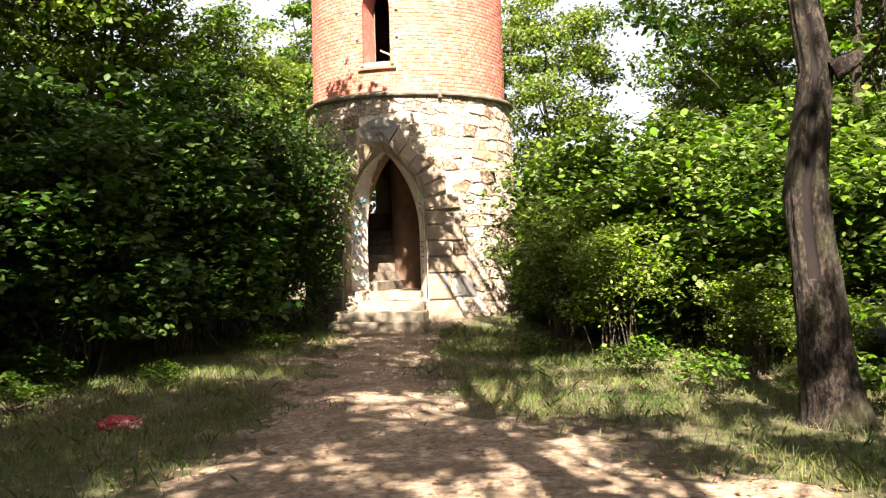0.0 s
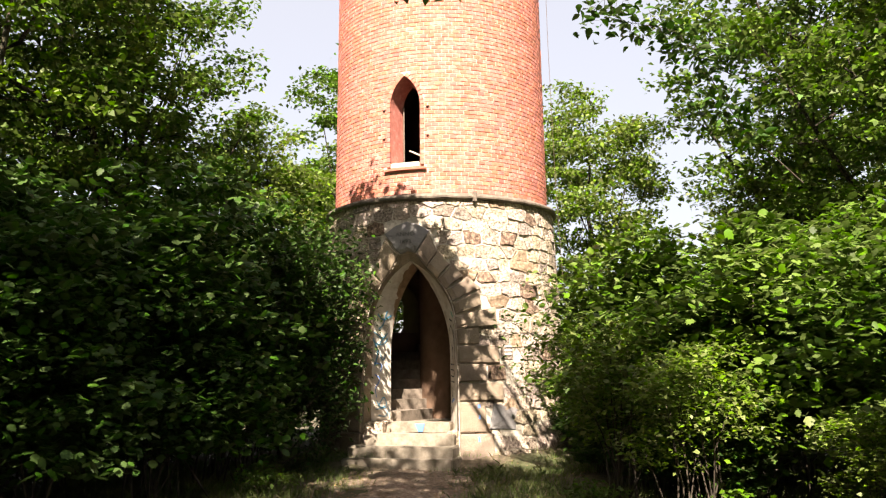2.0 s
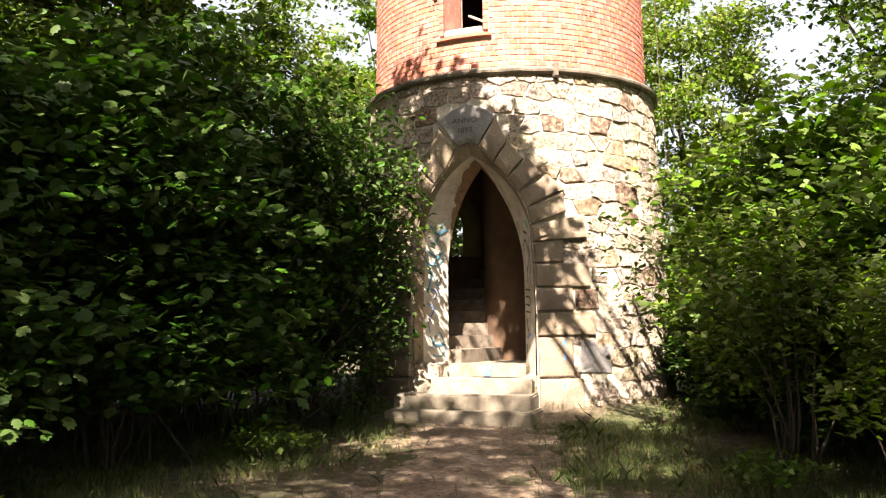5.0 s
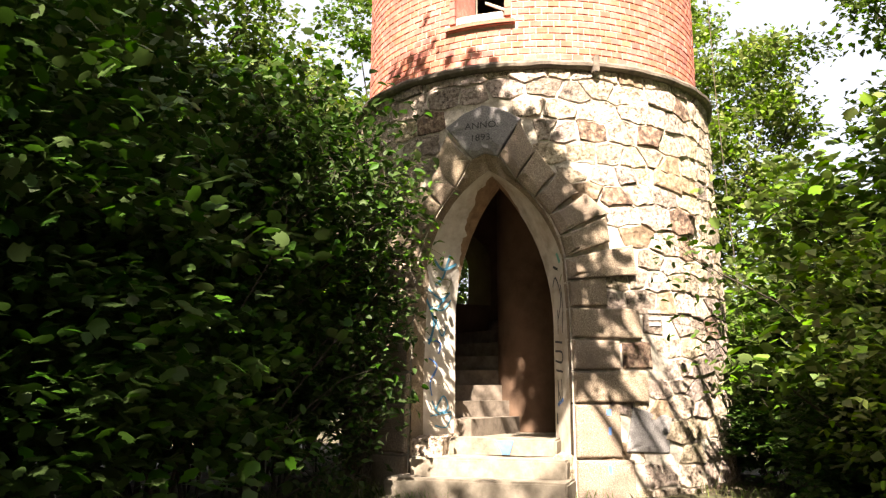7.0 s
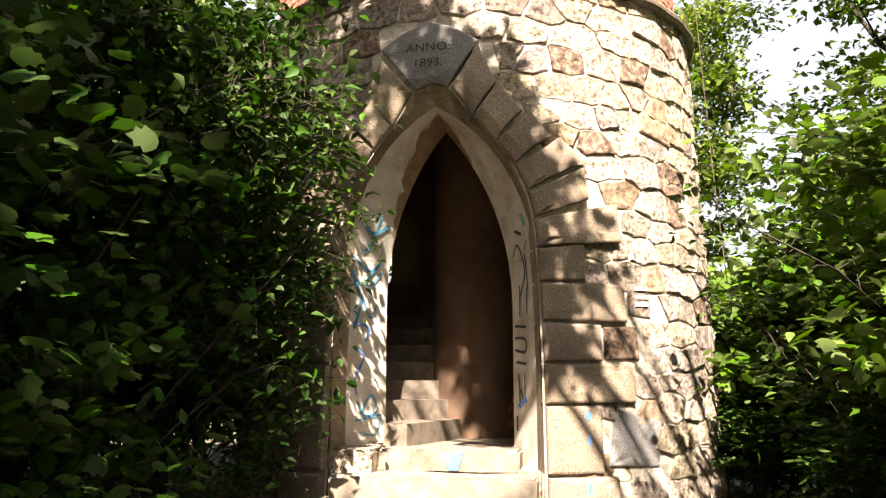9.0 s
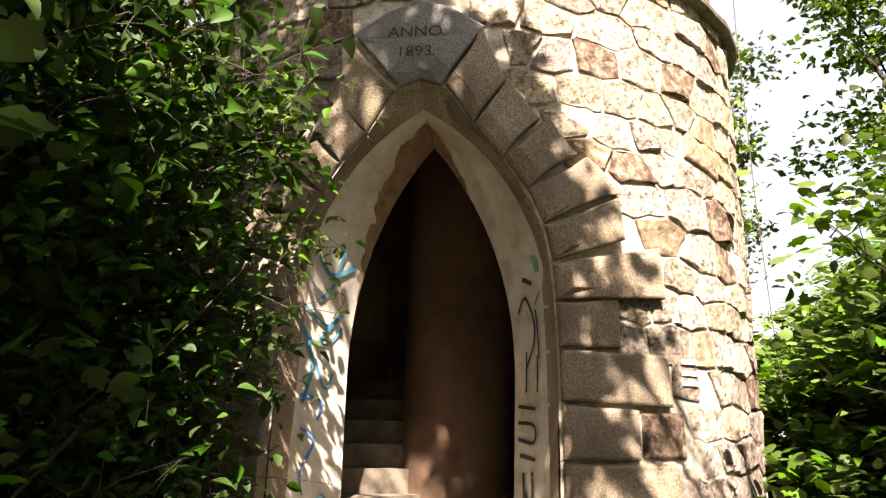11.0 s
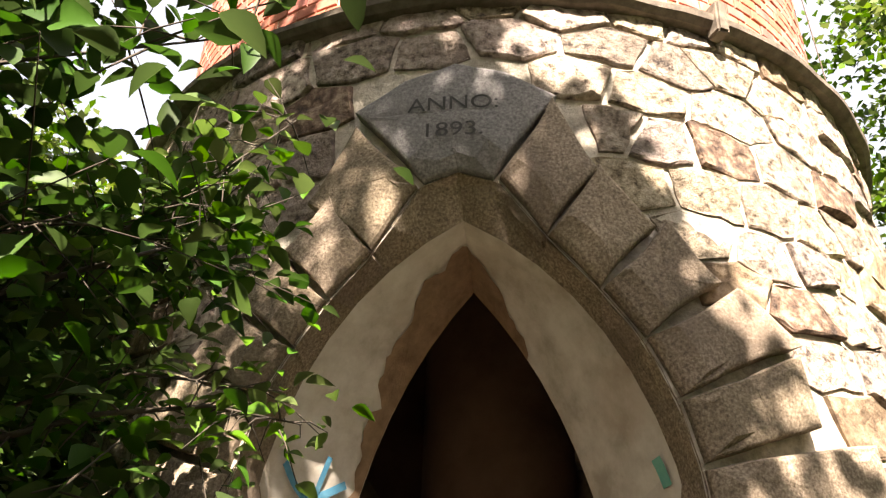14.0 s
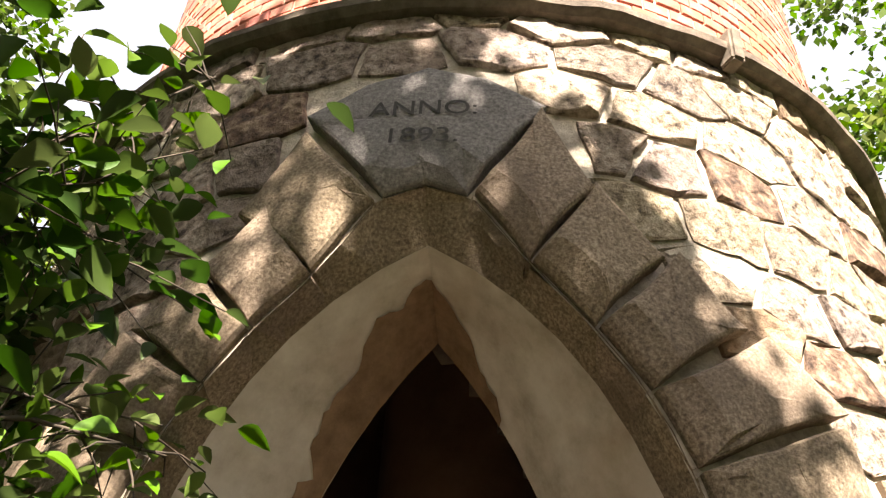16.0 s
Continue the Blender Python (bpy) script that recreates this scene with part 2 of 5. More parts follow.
DOOR = radians(-12.5)      # bearing of the doorway's axis
Z_LEDGE = 4.60
R_IN = 1.66


def r_stone(z):
    return 2.40 - 0.042 * z


def r_brick(z):
    return 2.115 - 0.010 * (z - 4.7)


def on(th, z, r):
    return Vector((CX + r * math.sin(th), CY - r * math.cos(th), z))


def pointed(half, spring, apex, z0, steps=12):
    """Outline of a pointed opening, from the foot of one jamb over the apex to the other."""
    h = apex - spring
    a = (h * h - half * half) / (2 * half)
    rad = a + half
    pts = [(half, z0)]
    if spring - z0 > 0.4:
        pts += [(half, z0 + (spring - z0) * k / 4) for k in (1, 2, 3)]
    top = math.asin(min(1, h / rad))
    arc = [(rad * math.cos(top * k / steps) - a, spring + rad * math.sin(top * k / steps)) for k in range(steps + 1)]
    arc[-1] = (0.0, apex)
    right = pts + arc
    return [(-x, z) for x, z in right] + [(x, z) for x, z in reversed(right[:-1])]


def span_at(outline, x):
    """Height of an outline's arch above x, or None."""
    for (x0, z0), (x1, z1) in zip(outline, outline[1:]):
        if x0 < x1 and x0 - 1e-6 <= x <= x1 + 1e-6:
            return z0 + (z1 - z0) * (x - x0) / (x1 - x0)
    return None


def shell(name, radius, z0, z1, holes, mat, parent, inward=False, label="", step=3.0):
    """A round wall face with pointed openings: holes are (bearing, outline in arc metres, sill height)."""
    r_mid = radius((z0 + z1) / 2)
    cuts = {round(-180 + step * k, 4) for k in range(int(360 / step))}
    for th, outline, sill in holes:
        for x, _ in outline:
            a = math.degrees(th + x / r_mid)
            cuts.add(round((a + 180) % 360 - 180, 4))
    cuts = sorted(cuts)
    verts, faces = [], []

    def column(a0, a1, lo, hi):
        rows = max(1, int(max(hi[0] - lo[0], hi[1] - lo[1]) / 0.8))
        for k in range(rows):
            q = []
            for a, s, f in ((a0, 0, k), (a1, 1, k), (a1, 1, k + 1), (a0, 0, k + 1)):
                z = lo[s] + (hi[s] - lo[s]) * f / rows
                q.append(on(a, z, radius(z)))
            i = len(verts)
            verts.extend(q)
            faces.append((i + 3, i + 2, i + 1, i) if inward else (i, i + 1, i + 2, i + 3))

    for c0, c1 in zip(cuts, cuts[1:] + [cuts[0] + 360]):
        a0, a1 = radians(c0), radians(c1)
        spans = []
        for th, outline, sill in holes:
            m = ((a0 + a1) / 2 - th + math.pi) % (2 * math.pi) - math.pi
            half = max(x for x, _ in outline)
            if abs(m) * r_mid < half - 1e-4:
                e0 = max(-half, min(half, ((a0 - th + math.pi) % (2 * math.pi) - math.pi) * r_mid))
                e1 = max(-half, min(half, ((a1 - th + math.pi) % (2 * math.pi) - math.pi) * r_mid))
                spans.append((sill, span_at(outline, e0 + 1e-5) or sill, span_at(outline, e1 - 1e-5) or sill))
        spans.sort()
        lo = (z0, z0)
        for sill, t0, t1 in spans:
            if sill > lo[0] + 1e-3:
                column(a0, a1, lo, (sill, sill))
            lo = (t0, t1)
        column(a0, a1, lo, (z1, z1))
    return piece(name, verts, faces, mat, parent, label)


def reveal(name, th, outer, inner, r_out, r_in, mat, parent, label="", sill=True, rows=4):
    """The splayed sides of an opening between two outlines of equal length."""
    verts, faces = [], []
    for k in range(rows + 1):
        f = k / rows
        for (x0, z0), (x1, z1) in zip(outer, inner):
            p0, p1 = on(th + x0 / r_stone(z0) if r_out == "stone" else th + x0 / r_out, z0, r_stone(z0) if r_out == "stone" else r_out), on(th + x1 / r_in, z1, r_in)
            verts.append(p0.lerp(p1, f))
    n = len(outer)
    for k in range(rows):
        for i in range(n - 1):
            j = k * n + i
            faces.append((j, j + 1, j + n + 1, j + n))
        if sill:
            j = k * n
            faces.append((j + n - 1, j, j + n, j + 2 * n - 1))
    return piece(name, verts, faces, mat, parent, label, smooth=False)


tower = holder("observation_tower", "round ruined tower of rubble granite below and red brick above", "tower", at=(0, 0, 0))

def evenly(outline, n=21):
    """The same outline with n points on each side, the apex in the middle."""
    def side(pts):
        run = [0.0]
        for p, q in zip(pts, pts[1:]):
            run.append(run[-1] + math.hypot(q[0] - p[0], q[1] - p[1]))
        out, j = [], 0
        for k in range(n):
            s = run[-1] * k / (n - 1)
            while j < len(pts) - 2 and run[j + 1] < s:
                j += 1
            f = (s - run[j]) / max(1e-9, run[j + 1] - run[j])
            out.append((pts[j][0] + (pts[j + 1][0] - pts[j][0]) * f, pts[j][1] + (pts[j + 1][1] - pts[j][1]) * f))
        return out
    top = max(range(len(outline)), key=lambda i: outline[i][1])
    first, second = side(outline[:top + 1]), side(outline[top:][::-1])
    return first + second[-2::-1]


# dressed blocks round the doorway: joints along the opening, in arc metres from the door's axis
JOINTS = [(0.84, 0.02), (0.84, 0.56), (0.84, 1.085), (0.84, 1.40), (0.835, 1.72), (0.83, 2.03), (0.815, 2.30), (0.795, 2.53), (0.745, 2.755), (0.645, 2.965), (0.505, 3.15), (0.318, 3.365), (0.137, 3.622)]
JOINTS_L = [(-x, z) for x, z in JOINTS[:8]] + [(-0.72, 2.78), (-0.61, 2.97), (-0.49, 3.14), (-0.325, 3.322), (-0.155, 3.616)]
DOOR_OUT = evenly([(-0.85, 0.30)] + [(x * 1.012, z + 0.012) for x, z in JOINTS_L[1:]] + [(-0.01, 3.68)] + [(x * 1.012, z + 0.012) for x, z in JOINTS[:0:-1]] + [(0.85, 0.30)])
DOOR_PL = evenly(pointed(0.80, 2.18, 3.52, 0.30))
DOOR_IN = evenly(pointed(0.565, 1.90, 3.44, 0.30))
BACK_TH = math.pi - radians(-31.5)
BACK_OUT = pointed(0.26, 3.0, 3.42, 2.48, 6)
BACK_IN = pointed(0.30, 3.0, 3.46, 2.44, 6)
WIN_TH = radians(-15.2)
WIN_OUT = pointed(0.285, 6.36, 6.93, 5.24, 8)
WIN_IN = pointed(0.205, 6.40, 6.85, 5.33, 8)

stone_wall = shell("stone_wall", lambda z: r_stone(z) - 0.004, -0.4, Z_LEDGE, [(DOOR, DOOR_OUT, 0.30), (BACK_TH, BACK_OUT, 2.48)], M_MORTAR, tower, label="rubble granite wall with pale mortar joints")
brick_wall = shell("brick_wall", lambda z: r_brick(z) - 0.008, Z_LEDGE + 0.05, 13.5, [(WIN_TH, WIN_OUT, 5.24)], M_BRICKJOINT, tower, label="red brick wall in header bond with lime joints")
shell("inner_wall", lambda z: R_IN, 0.0, 13.4, [(DOOR, DOOR_IN, 0.30), (BACK_TH, BACK_IN, 2.44), (WIN_TH, WIN_IN, 5.33)], M_INNER, tower, inward=True, label="brown plastered inside wall, toned down for the shaft's shade")
reveal("door_soffit", DOOR, DOOR_OUT, DOOR_PL, "stone", 2.13, M_ASHLAR, tower, rows=1)
reveal("door_reveal", DOOR, DOOR_PL, DOOR_IN, 2.13, R_IN, M_PLASTER, tower, "white plastered splayed reveal, stained and flaking", rows=6)
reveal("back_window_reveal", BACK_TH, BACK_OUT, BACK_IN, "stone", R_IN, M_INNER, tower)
win_reveal = reveal("window_reveal", WIN_TH, WIN_OUT, WIN_IN, r_brick(6) - 0.0, R_IN, M_BRICK, tower, "brick reveal of the empty pointed window")

# roof slab that closes the shaft
cap_v, cap_f = [], []
tube(cap_v, cap_f, [(CX, CY, 13.4), (CX, CY, 13.75)], [2.2, 2.2], 48)
piece("roof_slab", cap_v, cap_f, M_LEDGE, tower)


def ring(name, profile, mat, parent, label="", gaps=(), step=4.0, wobble=0.0):
    """A moulding round the tower; profile is (radius, z)."""
    verts, faces = [], []
    n = int(360 / step)
    for k in range(n):
        th = 2 * math.pi * k / n
        for r, z in profile:
            w = wobble * noise.noise(Vector((math.sin(th) * 9, math.cos(th) * 9, z * 6)))
            verts.append(on(th, z + w * 0.6, r + w))
    m = len(profile)
    for k in range(n):
        for i in range(m):
            a, b = k * m, ((k + 1) % n) * m
            faces.append((a + i, b + i, b + (i + 1) % m, a + (i + 1) % m))
    return piece(name, verts, faces, mat, parent, label)


ring("ledge", [(2.05, 4.57), (2.265, 4.575), (2.295, 4.60), (2.30, 4.63), (2.27, 4.665), (2.13, 4.72), (2.05, 4.72)], M_LEDGE, tower, "weathered stone string course between granite and brick", wobble=0.016, step=2.5)

# newel, stair and floor inside
nv, nf = [], []
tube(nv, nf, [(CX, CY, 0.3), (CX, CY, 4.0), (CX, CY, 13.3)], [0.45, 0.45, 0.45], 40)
piece("newel", nv, nf, M_INNER, tower, "round central pillar with brown plaster toned down for shade", smooth=True)


def wedge(th0, th1, r0, r1, z0, z1):
    verts, faces = [], []
    n = 5
    for z in (z0, z1):
        for r in (r0, r1):
            for k in range(n + 1):
                verts.append(on(th0 + (th1 - th0) * k / n, z, r))
    m = n + 1
    for k in range(n):
        faces += [(2 * m + k, 2 * m + k + 1, 3 * m + k + 1, 3 * m + k), (k, m + k, m + k + 1, k + 1),
                  (k, k + 1, 2 * m + k + 1, 2 * m + k), (m + k, 3 * m + k, 3 * m + k + 1, m + k + 1)]
    faces += [(0, 2 * m, 3 * m, m), (n, m + n, 3 * m + n, 2 * m + n)]
    return verts, faces


SILL = 0.72
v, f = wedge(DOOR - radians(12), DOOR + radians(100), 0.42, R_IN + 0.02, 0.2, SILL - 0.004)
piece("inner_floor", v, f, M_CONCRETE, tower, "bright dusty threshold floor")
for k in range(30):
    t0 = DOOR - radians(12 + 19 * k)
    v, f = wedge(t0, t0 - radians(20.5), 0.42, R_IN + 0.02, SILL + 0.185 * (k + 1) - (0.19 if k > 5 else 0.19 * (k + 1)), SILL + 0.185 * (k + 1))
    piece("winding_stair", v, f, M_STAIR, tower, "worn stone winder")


def door_local(u, n, z):
    """u along the wall to the right, n outwards from the tower's axis."""
    return Vector((CX + n * math.sin(DOOR) + u * math.cos(DOOR), CY - n * math.cos(DOOR) + u * math.sin(DOOR), z))


def block(name, lo, hi, mat, parent, label="", bev=0.02, rough=0.008, to=door_local, seed=1):
    """A worn stone block in door coordinates."""
    bm = bmesh.new()
    bmesh.ops.create_cube(bm, size=1)
    for v in bm.verts:
        v.co = Vector([(lo[i] + hi[i]) / 2 + v.co[i] * (hi[i] - lo[i]) for i in range(3)])
    bmesh.ops.subdivide_edges(bm, edges=[e for e in bm.edges if e.calc_length() > 0.5], cuts=6, use_grid_fill=True)
    bmesh.ops.bevel(bm, geom=[e for e in bm.edges if len(e.link_faces) == 2 and e.calc_face_angle(0) > 0.5], offset=bev, segments=2, affect="EDGES")
    for v in bm.verts:
        w = noise.noise_vector(v.co * 3.1 + Vector((seed * 7.7, 0, 0))) * rough * 1.5 + noise.noise_vector(v.co * 13 + Vector((seed, 0, 0))) * rough * 0.6
        v.co = to(*(v.co + w))
    bmesh.ops.recalc_face_normals(bm, faces=bm.faces)
    return part(name, bm, mat, parent, label)


STEPS = [(0.19, 2.92, -0.98, 0.92), (0.37, 2.66, -0.95, 0.86), (0.55, 2.36, -0.80, 0.80), (SILL, 1.98, -0.50, 0.64)]
z_low = -0.2
for i, (z, n, u0, u1) in enumerate(STEPS):
    block("entrance_step", (u0, 1.5, z_low), (u1, n, z), M_CONCRETE, tower, "worn pale stone entrance step" if i < 3 else "threshold step with a blue paint mark", seed=i + 1)
    z_low = z - 0.02
block("jamb_foot", (-0.86, 1.62, 0.30), (-0.50, 2.20, 0.74), M_STONE, tower, "crumbling rubble foot of the jamb", rough=0.03, seed=9)
block("jamb_foot", (0.64, 1.62, 0.30), (0.84, 2.18, 0.58), M_STONE, tower, rough=0.02, seed=11)

# outer ends of the dressed blocks, low and high
OUTER = [((1.42, 0.02), (1.42, 0.555)), ((1.30, 0.555), (1.30, 1.085)), ((1.62, 1.085), (1.62, 1.41)), ((1.33, 1.405), (1.33, 1.71)), ((1.58, 1.71), (1.56, 2.04)),
         ((1.22, 2.035), (1.22, 2.36)), ((1.54, 2.36), (1.52, 2.70)), ((1.27, 2.695), (1.24, 2.985)), ((1.27, 3.02), (1.03, 3.22)), ((0.97, 3.215), (0.78, 3.46)),
         ((0.74, 3.42), (0.53, 3.70)), ((0.54, 3.64), (0.375, 4.02))]
OUTER_L = [((-1.35, 0.02), (-1.35, 0.555)), ((-1.45, 0.555), (-1.45, 1.085)), ((-1.25, 1.085), (-1.25, 1.41)), ((-1.55, 1.405), (-1.55, 1.71)), ((-1.28, 1.71), (-1.28, 2.04)),
           ((-1.5, 2.035), (-1.5, 2.36)), ((-1.2, 2.36), (-1.2, 2.66)), ((-1.36, 2.72), (-1.2, 2.98)), ((-1.08, 2.95), (-0.92, 3.19)), ((-0.90, 3.18), (-0.70, 3.38)),
           ((-0.70, 3.36), (-0.50, 3.60)), ((-0.62, 3.55), (-0.44, 3.93))]


def slab(name, poly, mat, parent, out=0.035, back=0.22, gap=0.011, label="", bev=0.018, seed=0, uneven=0.006, inner=()):
    """A dressed block with a flat front that follows the round wall, chamfered along its inner edges."""
    n = len(poly)
    cx, cz = sum(p[0] for p in poly) / n, sum(p[1] for p in poly) / n
    area = sum(poly[i][0] * poly[(i + 1) % n][1] - poly[(i + 1) % n][0] * poly[i][1] for i in range(n))
    if area < 0:
        poly = poly[::-1]
    edge = []
    for i in range(n):
        (x0, z0), (x1, z1) = poly[i], poly[(i + 1) % n]
        for k in range(5):
            edge.append((x0 + (x1 - x0) * k / 5, z0 + (z1 - z0) * k / 5))

    def shrink(d):
        return [(cx + (x - cx) * (1 - d / max(0.05, abs(x - cx) + 0.05)), cz + (z - cz) * (1 - d / max(0.05, abs(z - cz) + 0.05))) for x, z in edge]

    def sunk(x, z):
        best = 1.0
        for (x0, z0), (x1, z1) in inner:
            dx, dz = x1 - x0, z1 - z0
            k = max(0.0, min(1.0, ((x - x0) * dx + (z - z0) * dz) / (dx * dx + dz * dz)))
            best = min(best, math.hypot(x - x0 - dx * k, z - z0 - dz * k))
        return 0.6 * max(0.0, 0.095 - best)

    rings = [(shrink(gap), -back), (shrink(gap), out - bev), (shrink(gap + bev * 0.45), out - bev * 0.3), (shrink(gap + bev * 1.2), out), (shrink(gap + 0.09), out + 0.004)]
    verts, faces = [], []
    for k, (pts, o) in enumerate(rings):
        for x, z in pts:
            w = uneven * noise.noise(Vector((x * 6 + seed, z * 6, 3.0))) if k else 0
            verts.append(on(DOOR + x / 2.27, z + w, r_stone(z) + o - (sunk(x, z) if k else 0) + w * 1.4))
    m = len(edge)
    for k in range(len(rings) - 1):
        for i in range(m):
            faces.append((k * m + i, k * m + (i + 1) % m, (k + 1) * m + (i + 1) % m, (k + 1) * m + i))
    verts.append(on(DOOR + cx / 2.27, cz, r_stone(cz) + out + 0.006))
    for i in range(m):
        faces.append(((len(rings) - 1) * m + i, (len(rings) - 1) * m + (i + 1) % m, len(verts) - 1))
    return piece(name, verts, faces, mat, parent, label)


SLABS = []
for joints, outer in ((JOINTS, OUTER), (JOINTS_L, OUTER_L)):
    for i, (lo, hi) in enumerate(outer):
        poly = [joints[i], lo, hi, joints[i + 1]]
        SLABS.append(poly)
        slab("voussoir" if i > 6 else "quoin", poly, M_ASHLAR, tower, out=0.078 if i > 5 else 0.052, gap=0.02 if i > 6 else 0.015, bev=0.016 if i > 5 else 0.022, label="dressed granite block of the pointed arch" if i > 6 else "dressed granite jamb block", seed=i * 3.3 + outer[0][0][0], inner=[(joints[i], joints[i + 1])] if i > 5 else ())
# undersides of the arch blocks, each a thick wedge of its own
def soffit_block(p, q, seed):
    (x0, z0), (x1, z1) = p, q
    dx, dz = x1 - x0, z1 - z0
    L = math.hypot(dx, dz)
    g = 0.012 / L
    verts, faces = [], []
    cols, rows = 5, 4
    for k in range(rows + 1):
        for i in range(cols + 1):
            f = g + (1 - 2 * g) * i / cols
            x, z = x0 + dx * f, z0 + dz * f
            nx, nz = min(DOOR_PL, key=lambda c: (c[0] - x) ** 2 + (c[1] - z) ** 2)
            a = on(DOOR + x / 2.27, z, r_stone(z) + 0.004)
            e = on(DOOR + (x * 0.25 + nx * 0.75) / 2.14, z * 0.25 + nz * 0.75, 2.12)
            w = 0.008 * noise.noise(Vector((x * 8, z * 8, k * 0.9 + seed)))
            verts.append(a.lerp(e, k / rows) + Vector((-math.copysign(1, x0 + x1) * w, 0, -w - 0.004)))
    n = cols + 1
    for k in range(rows):
        for i in range(cols):
            faces.append((k * n + i, k * n + i + 1, (k + 1) * n + i + 1, (k + 1) * n + i))
    m = len(verts)
    up = 0.016
    for v in verts[:m]:
        away = (v - on(DOOR, 2.3, 2.1))
        away.normalize()
        verts.append(v + Vector((away.x, away.y * 0.2, away.z)) * up)
    for k in range(rows):
        faces.append((k * n, (k + 1) * n, m + (k + 1) * n, m + k * n))
        faces.append((k * n + cols, m + k * n + cols, m + (k + 1) * n + cols, (k + 1) * n + cols))
    return piece("arch_underside", verts, faces, M_ASHLAR, tower)


for side in (JOINTS, JOINTS_L):
    for i in range(6, 12):
        soffit_block(side[i], side[i + 1], i * 1.7 + side[0][0])
soffit_block((-0.155, 3.616), (-0.01, 3.67), 3.3)
soffit_block((-0.01, 3.67), (0.137, 3.622), 5.1)
KEY = [(-0.155, 3.612), (-0.01, 3.665), (0.137, 3.618), (0.395, 4.02), (0.19, 4.15), (-0.03, 4.205), (-0.25, 4.13), (-0.455, 4.0)]
SLABS.append(KEY)
keystone = slab("keystone", KEY, M_KEY, tower, out=0.07, gap=0.012, label="grey granite keystone cut with the founding year", bev=0.012, uneven=0.003, inner=[(KEY[0], KEY[1]), (KEY[1], KEY[2])])

# stones that stand out beside the doorway
for poly, mat, words in (([(1.345, 1.415), (1.70, 1.42), (1.69, 1.705), (1.345, 1.70)], M_DARKSTONE, "dark iron-brown square stone"),
                         ([(1.86, 3.37), (2.33, 3.30), (2.36, 3.52), (1.88, 3.62)], M_OCHRE, "ochre stone in the rubble wall"),
                         ([(1.33, 0.60), (1.84, 0.58), (1.90, 0.96), (1.42, 1.06)], M_KEY, "dark grey boulder in the rubble wall"),
                         ([(1.60, 1.78), (1.86, 1.76), (1.84, 2.06), (1.60, 2.05)], M_STONE, "stone daubed with pale paint")):
    SLABS.append(poly)
    slab("marked_stone", poly, mat, tower, out=0.018, back=0.06, gap=0.014, label=words, uneven=0.012)
for z in (1.86, 1.92, 1.99):
    v = [on(DOOR + x / 2.27, zz, r_stone(zz) + 0.034) for x, zz in ((1.66, z), (1.80, z + 0.005), (1.80, z + 0.035), (1.66, z + 0.03))]
    piece("paint_bar", v, [(0, 1, 2, 3)], M_PLASTER, tower, "pale painted bar")


def letters(text, s, z, size, parent):
    cu = bpy.data.curves.new("lettering", "FONT")
    cu.body, cu.size, cu.align_x, cu.extrude = text, size, "CENTER", 0.0
    tmp = bpy.data.objects.new("lettering", cu)
    scene.collection.objects.link(tmp)
    me = bpy.data.meshes.new_from_object(tmp.evaluated_get(bpy.context.evaluated_depsgraph_get()))
    bpy.data.objects.remove(tmp)
    me.materials.clear()
    me.materials.append(M_CUT)
    for v in me.vertices:
        x, y = v.co.x * 1.12, v.co.y
        v.co = on(DOOR + (s + x) / 2.27, z + y, r_stone(z + y) + 0.0785)
    ob = new("lettering", me)
    ob.parent = parent
    return ob


letters("ANNO:", -0.03, 3.935, 0.10, keystone)
letters("1893.", -0.03, 3.80, 0.10, keystone)
# worn stone nub on the ledge
block("ledge_nub", (-0.035, 2.24, 4.53), (0.035, 2.33, 4.72), M_LEDGE, tower, to=lambda u, n, z: on(radians(17.4) + u / n, z, n), bev=0.012)


# ---- rubble stones ----
def clip_poly(poly, nx, nz, d):
    out = []
    for i in range(len(poly)):
        a, b = poly[i], poly[(i + 1) % len(poly)]
        da, db = a[0] * nx + a[1] * nz - d, b[0] * nx + b[1] * nz - d
        if da <= 0:
            out.append(a)
        if da * db < 0:
            k = da / (da - db)
            out.append((a[0] + (b[0] - a[0]) * k, a[1] + (b[1] - a[1]) * k))
    return out


def inside(poly, x, z):
    c = False
    for i in range(len(poly)):
        (x0, z0), (x1, z1) = poly[i], poly[i - 1]
        if (z0 > z) != (z1 > z) and x < (x1 - x0) * (z - z0) / (z1 - z0) + x0:
            c = not c
    return c


